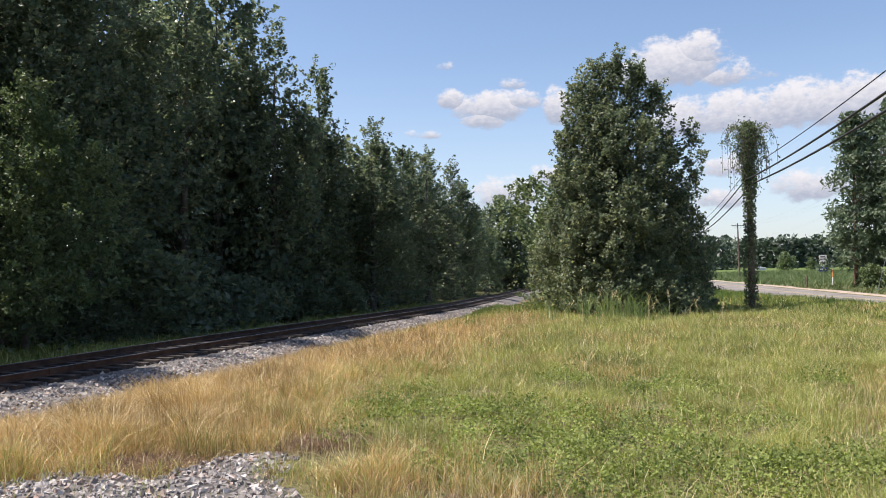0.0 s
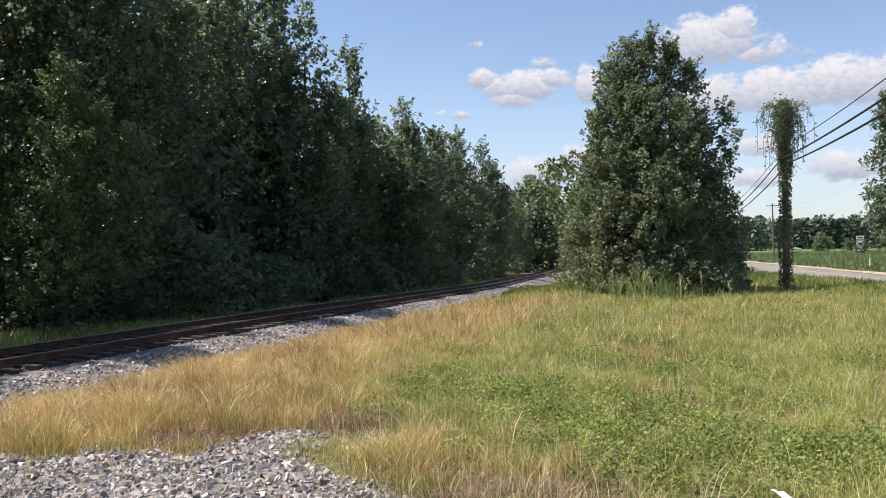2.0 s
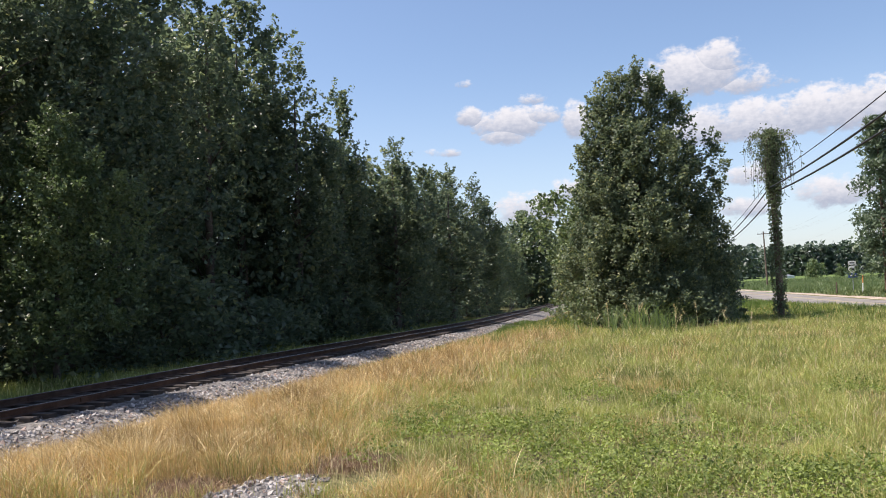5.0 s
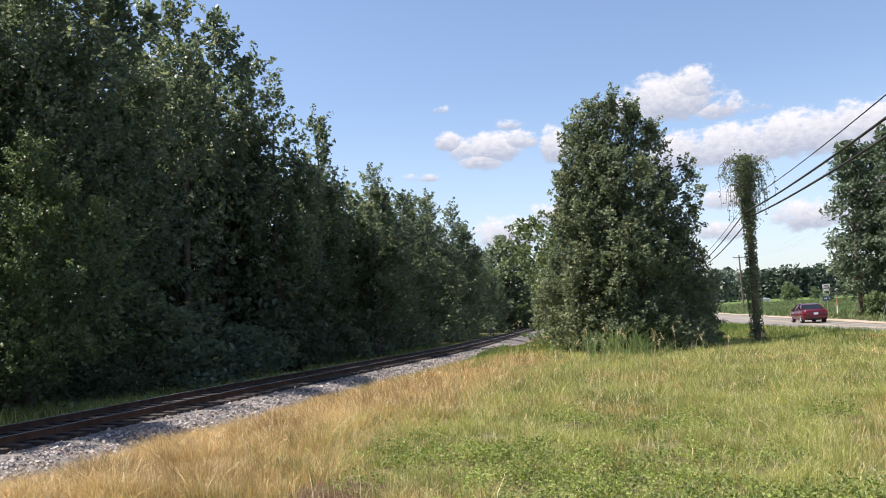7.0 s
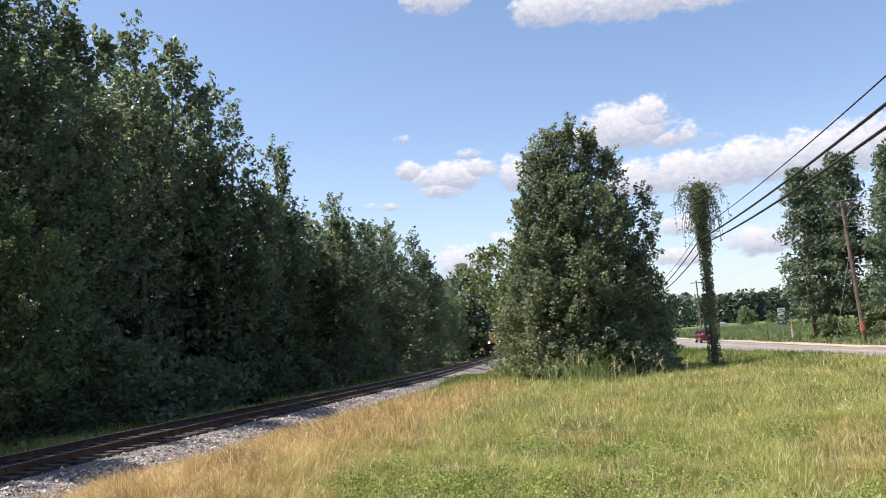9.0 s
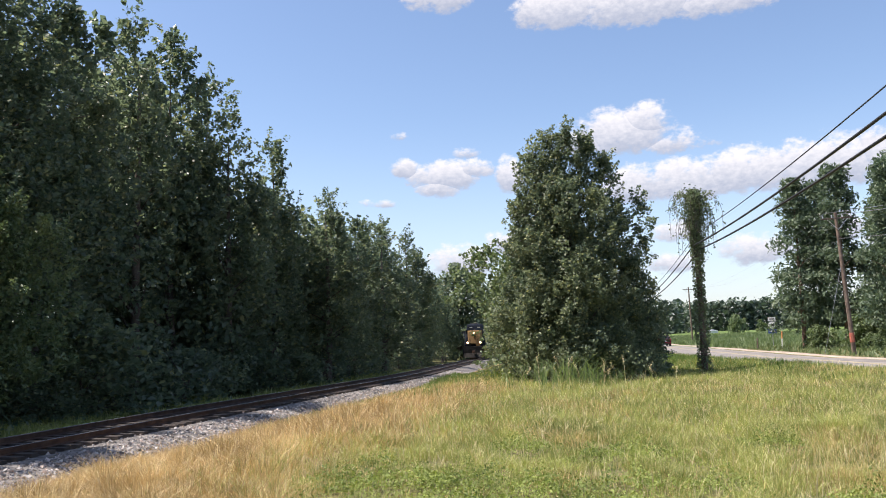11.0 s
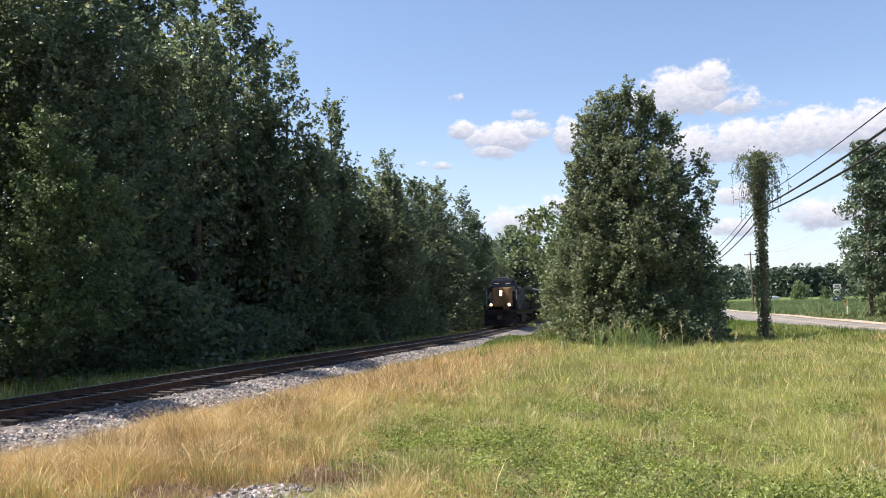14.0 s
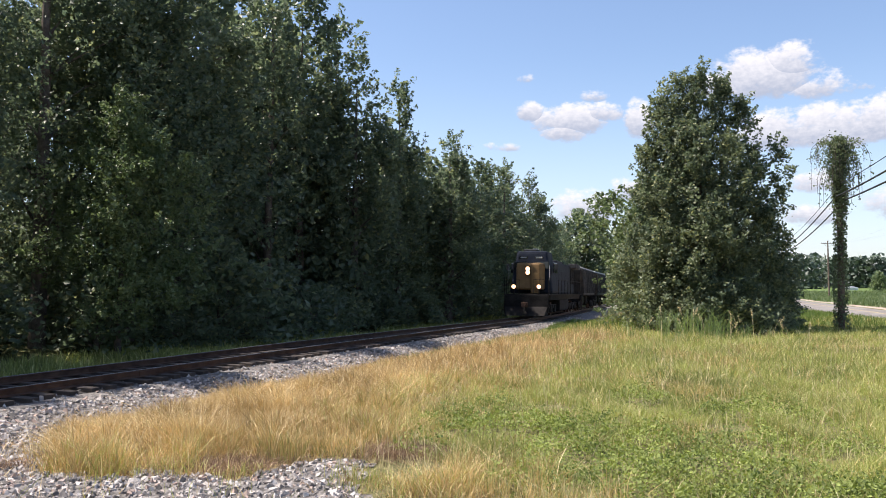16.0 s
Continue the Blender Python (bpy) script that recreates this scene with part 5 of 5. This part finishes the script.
def make_hopper():
    """Covered hopper wagon, sunlight put into the pale roof colour over darker grey sides."""
    L = 8.2
    ob = thing("hopper_wagon", "grey covered hopper wagon coupled behind the locomotive", "freight wagon")
    bm = B()
    box(bm, (0, 0, 2.75), (3.0, 2 * L - 1.6, 2.6), 0.2)
    for v_ in bm.verts:
        if v_.co.z < 2.0:
            v_.co.y *= 0.82
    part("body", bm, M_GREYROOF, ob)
    bm = B()
    box(bm, (0, 0, 4.1), (2.6, 2 * L - 1.7, 0.18), 0.08)
    part("roof", bm, M_PALE, ob, "pale roof, sunlight put into its colour")
    for i in range(12):
        for k in (-1, 1):
            bm = B()
            box(bm, (k * 1.53, -6.6 + 1.2 * i, 2.8), (0.07, 0.1, 2.2), 0.01)
            part("side_rib", bm, M_GREYROOF, ob)
    bm = B()
    box(bm, (0, 0, 1.1), (0.6, 2 * L, 0.35), 0.03)
    for k in (-1, 1):
        box(bm, (0, k * (L - 0.4), 1.2), (2.9, 0.3, 0.4), 0.03)
        rod(bm, (1.35, k * (L - 0.3), 1.0), (1.35, k * (L - 0.3), 4.0), 0.03)
        rod(bm, (-1.35, k * (L - 0.3), 1.0), (-1.35, k * (L - 0.3), 4.0), 0.03)
    part("frame", bm, M_BLACK, ob)
    for i in (-4.0, 0.0, 4.0):
        bm = B()
        box(bm, (0, i, 0.95), (1.6, 1.6, 0.9), 0.2)
        part("chute", bm, M_BLACK, ob)
    wheels = []
    for y in (5.9, -5.9):
        truck_frame(ob, y, (-0.87, 0.87), 0.42)
        wheels += [wheelset(ob, y + g, 0.42) for g in (-0.87, 0.87)]
    return ob, wheels


# ---- red car ----
M_RED = mottled("red_car_paint", (0.085, 0.007, 0.012), (0.115, 0.009, 0.016), 1.0, 0.22, 0.1, 0.0, spec=0.6)
M_TYRE = mottled("tyre_rubber", (0.012, 0.012, 0.012), (0.03, 0.03, 0.03), 8.0, 0.85, 0, 0.1)


def lofted(sections):
    """A closed skin through like-numbered cross-sections."""
    bm = B()
    rings = [[bm.verts.new(p) for p in s] for s in sections]
    n = len(rings[0])
    for a, b in zip(rings, rings[1:]):
        for i in range(n):
            bm.faces.new((a[i], a[(i + 1) % n], b[(i + 1) % n], b[i]))
    bm.faces.new(rings[0])
    bm.faces.new(rings[-1][::-1])
    bmesh.ops.recalc_face_normals(bm, faces=bm.faces[:])
    return bm


def section(y, half, low, high, round_=0.12, tuck=0.9):
    """Rounded cross-section of a car's body at y."""
    return [(-half * tuck, y, low), (half * tuck, y, low), (half, y, low + 0.18), (half, y, high - round_), (half - round_ * 1.1, y, high), (-half + round_ * 1.1, y, high), (-half, y, high - round_), (-half, y, low + 0.18)]


def make_car():
    """A saloon, front towards +y, origin at the middle of the road contact."""
    ob = thing("car", "red saloon car driving away along the road", "car")
    low = [(-2.34, 0.70, 0.42, 0.86), (-2.28, 0.84, 0.28, 1.0), (-1.9, 0.90, 0.22, 1.04), (-1.0, 0.91, 0.2, 0.98), (0.3, 0.91, 0.2, 0.95), (1.2, 0.90, 0.2, 0.92), (1.9, 0.86, 0.22, 0.82), (2.25, 0.76, 0.28, 0.70), (2.34, 0.62, 0.38, 0.60)]
    bm = lofted([section(*s) for s in low])
    for f_ in bm.faces:
        f_.smooth = True
    body = part("body", bm, M_RED, ob, "glossy red body")
    top = [(-1.75, 0.80, 0.93, 1.0), (-1.1, 0.74, 0.93, 1.36), (-0.5, 0.70, 0.93, 1.45), (0.2, 0.70, 0.93, 1.45), (0.6, 0.72, 0.92, 1.36), (1.3, 0.80, 0.88, 0.92)]
    bm = lofted([[(-h * 1.1, y, a), (h * 1.1, y, a), (h * 1.02, y, a + (b - a) * 0.6), (h * 0.86, y, b), (-h * 0.86, y, b), (-h * 1.02, y, a + (b - a) * 0.6)] for y, h, a, b in top])
    part("cabin", bm, M_GLASS, ob, "dark window glass")
    bm = lofted([[(-0.62, y, z), (0.62, y, z), (0.58, y, z + 0.035), (-0.58, y, z + 0.035)] for y, z in ((-1.05, 1.37), (-0.5, 1.44), (0.2, 1.44), (0.52, 1.38))])
    part("roof", bm, M_RED, ob)
    for k in (-1, 1):
        for a, b in (((k * 0.86, -1.72, 0.98), (k * 0.66, -1.06, 1.38)), ((k * 0.88, -0.35, 0.95), (k * 0.63, -0.3, 1.44)), ((k * 0.84, 1.28, 0.92), (k * 0.65, 0.55, 1.38))):
            bm = B()
            rod(bm, a, b, 0.045, 0.035, 6)
            part("pillar", bm, M_RED, ob)
        bm = B()
        box(bm, (k * 0.62, -2.26, 0.80), (0.44, 0.1, 0.17), 0.03)
        part("tail_light", bm, M_TAIL, ob, "red tail light")
        bm = B()
        box(bm, (k * 0.64, 2.24, 0.62), (0.34, 0.14, 0.13), 0.03)
        part("headlight", bm, M_PALE, ob)
        bm = B()
        box(bm, (k * 0.98, 0.72, 1.0), (0.16, 0.1, 0.13), 0.03)
        part("mirror", bm, M_RED, ob)
    bm = B()
    box(bm, (0, -2.3, 0.46), (1.62, 0.12, 0.22), 0.05)
    part("rear_bumper", bm, M_RED, ob)
    bm = B()
    box(bm, (0, -2.33, 0.30), (1.2, 0.08, 0.12), 0.02)
    part("diffuser", bm, M_BLACK, ob)
    bm = B()
    box(bm, (0, -2.352, 0.72), (0.32, 0.02, 0.16), 0.005)
    part("plate", bm, M_SIGNW, ob, "pale plate")
    wheels = []
    for y in (-1.38, 1.4):
        for k in (-1, 1):
            hub = new("wheel")
            hub.parent = ob
            hub.location = (k * 0.78, y, 0.33)
            bm = B()
            rod(bm, (-0.11, 0, 0), (0.11, 0, 0), 0.33, 0.33, 26)
            part("tyre", bm, M_TYRE, hub)
            bm = B()
            rod(bm, (k * 0.10, 0, 0), (k * 0.125, 0, 0), 0.06, 0.06, 12)
            for a in range(5):
                an = a * 2 * math.pi / 5
                rod(bm, (k * 0.115, 0, 0), (k * 0.115, 0.21 * math.cos(an), 0.21 * math.sin(an)), 0.03, 0.025, 6)
            part("rim", bm, M_STEEL, hub, "bright alloy rim")
            wheels.append(hub)
    return ob, wheels


locomotive, loco_wheels = make_locomotive()
hopper, hopper_wheels = make_hopper()
hopper_2, hopper_2_wheels = make_hopper()
car, car_wheels = make_car()

TRAIN_SPEED, CAR_SPEED = 11.2, 12.3


def on_track(y_front, behind, half):
    """Pose of a vehicle whose middle is that far behind the train's front."""
    y = y_front + behind
    a = Vector((track_x(y - half * 0.6), y - half * 0.6, rail_z(y - half * 0.6)))
    b = Vector((track_x(y + half * 0.6), y + half * 0.6, rail_z(y + half * 0.6)))
    mid, way = (a + b) / 2, (a - b).normalized()
    yaw = math.degrees(math.atan2(-way.x, way.y))
    return pose(mid.x, mid.y, mid.z, math.degrees(math.asin(way.z)), 0, yaw)


def spin(wheel, rate, radius):
    """Rows that roll a wheel of that radius forward at a steady pace."""
    x, y, z = wheel.location
    rows = []
    for k in range(0, 481):
        t = k / 30
        rows.append((t, pose(x, y, z, -math.degrees(rate * t / radius) % 360, 0, 0)))
    return rows


def motions():
    times = [k * 0.5 for k in range(33)]
    front = [(t, 56.0 + TRAIN_SPEED * (16.0 - t) * 0.97) for t in times]
    for ob, behind, half in ((locomotive, 11.0, 11.0), (hopper, 30.8, 8.2), (hopper_2, 47.6, 8.2)):
        walk(ob, [(t, on_track(y, behind * 0.98, half)) for t, y in front])
    rows = []
    for t in times:
        y = 63.0 + CAR_SPEED * 0.986 * (t - 6.8)
        x = road_x(y) + 0.6
        rows.append((t, pose(x, y, ground_z(x, y) + 0.085, 0, 0, -math.degrees(math.atan((road_x(y + 2) - road_x(y - 2)) / 4)))))
    walk(car, rows)
    for wheel in hopper_wheels + hopper_2_wheels:
        walk(wheel, spin(wheel, TRAIN_SPEED, 0.42))
    for wheel in loco_wheels:
        walk(wheel, spin(wheel, TRAIN_SPEED, 0.5))
    for wheel in car_wheels:
        walk(wheel, spin(wheel, CAR_SPEED, 0.33))


motions()
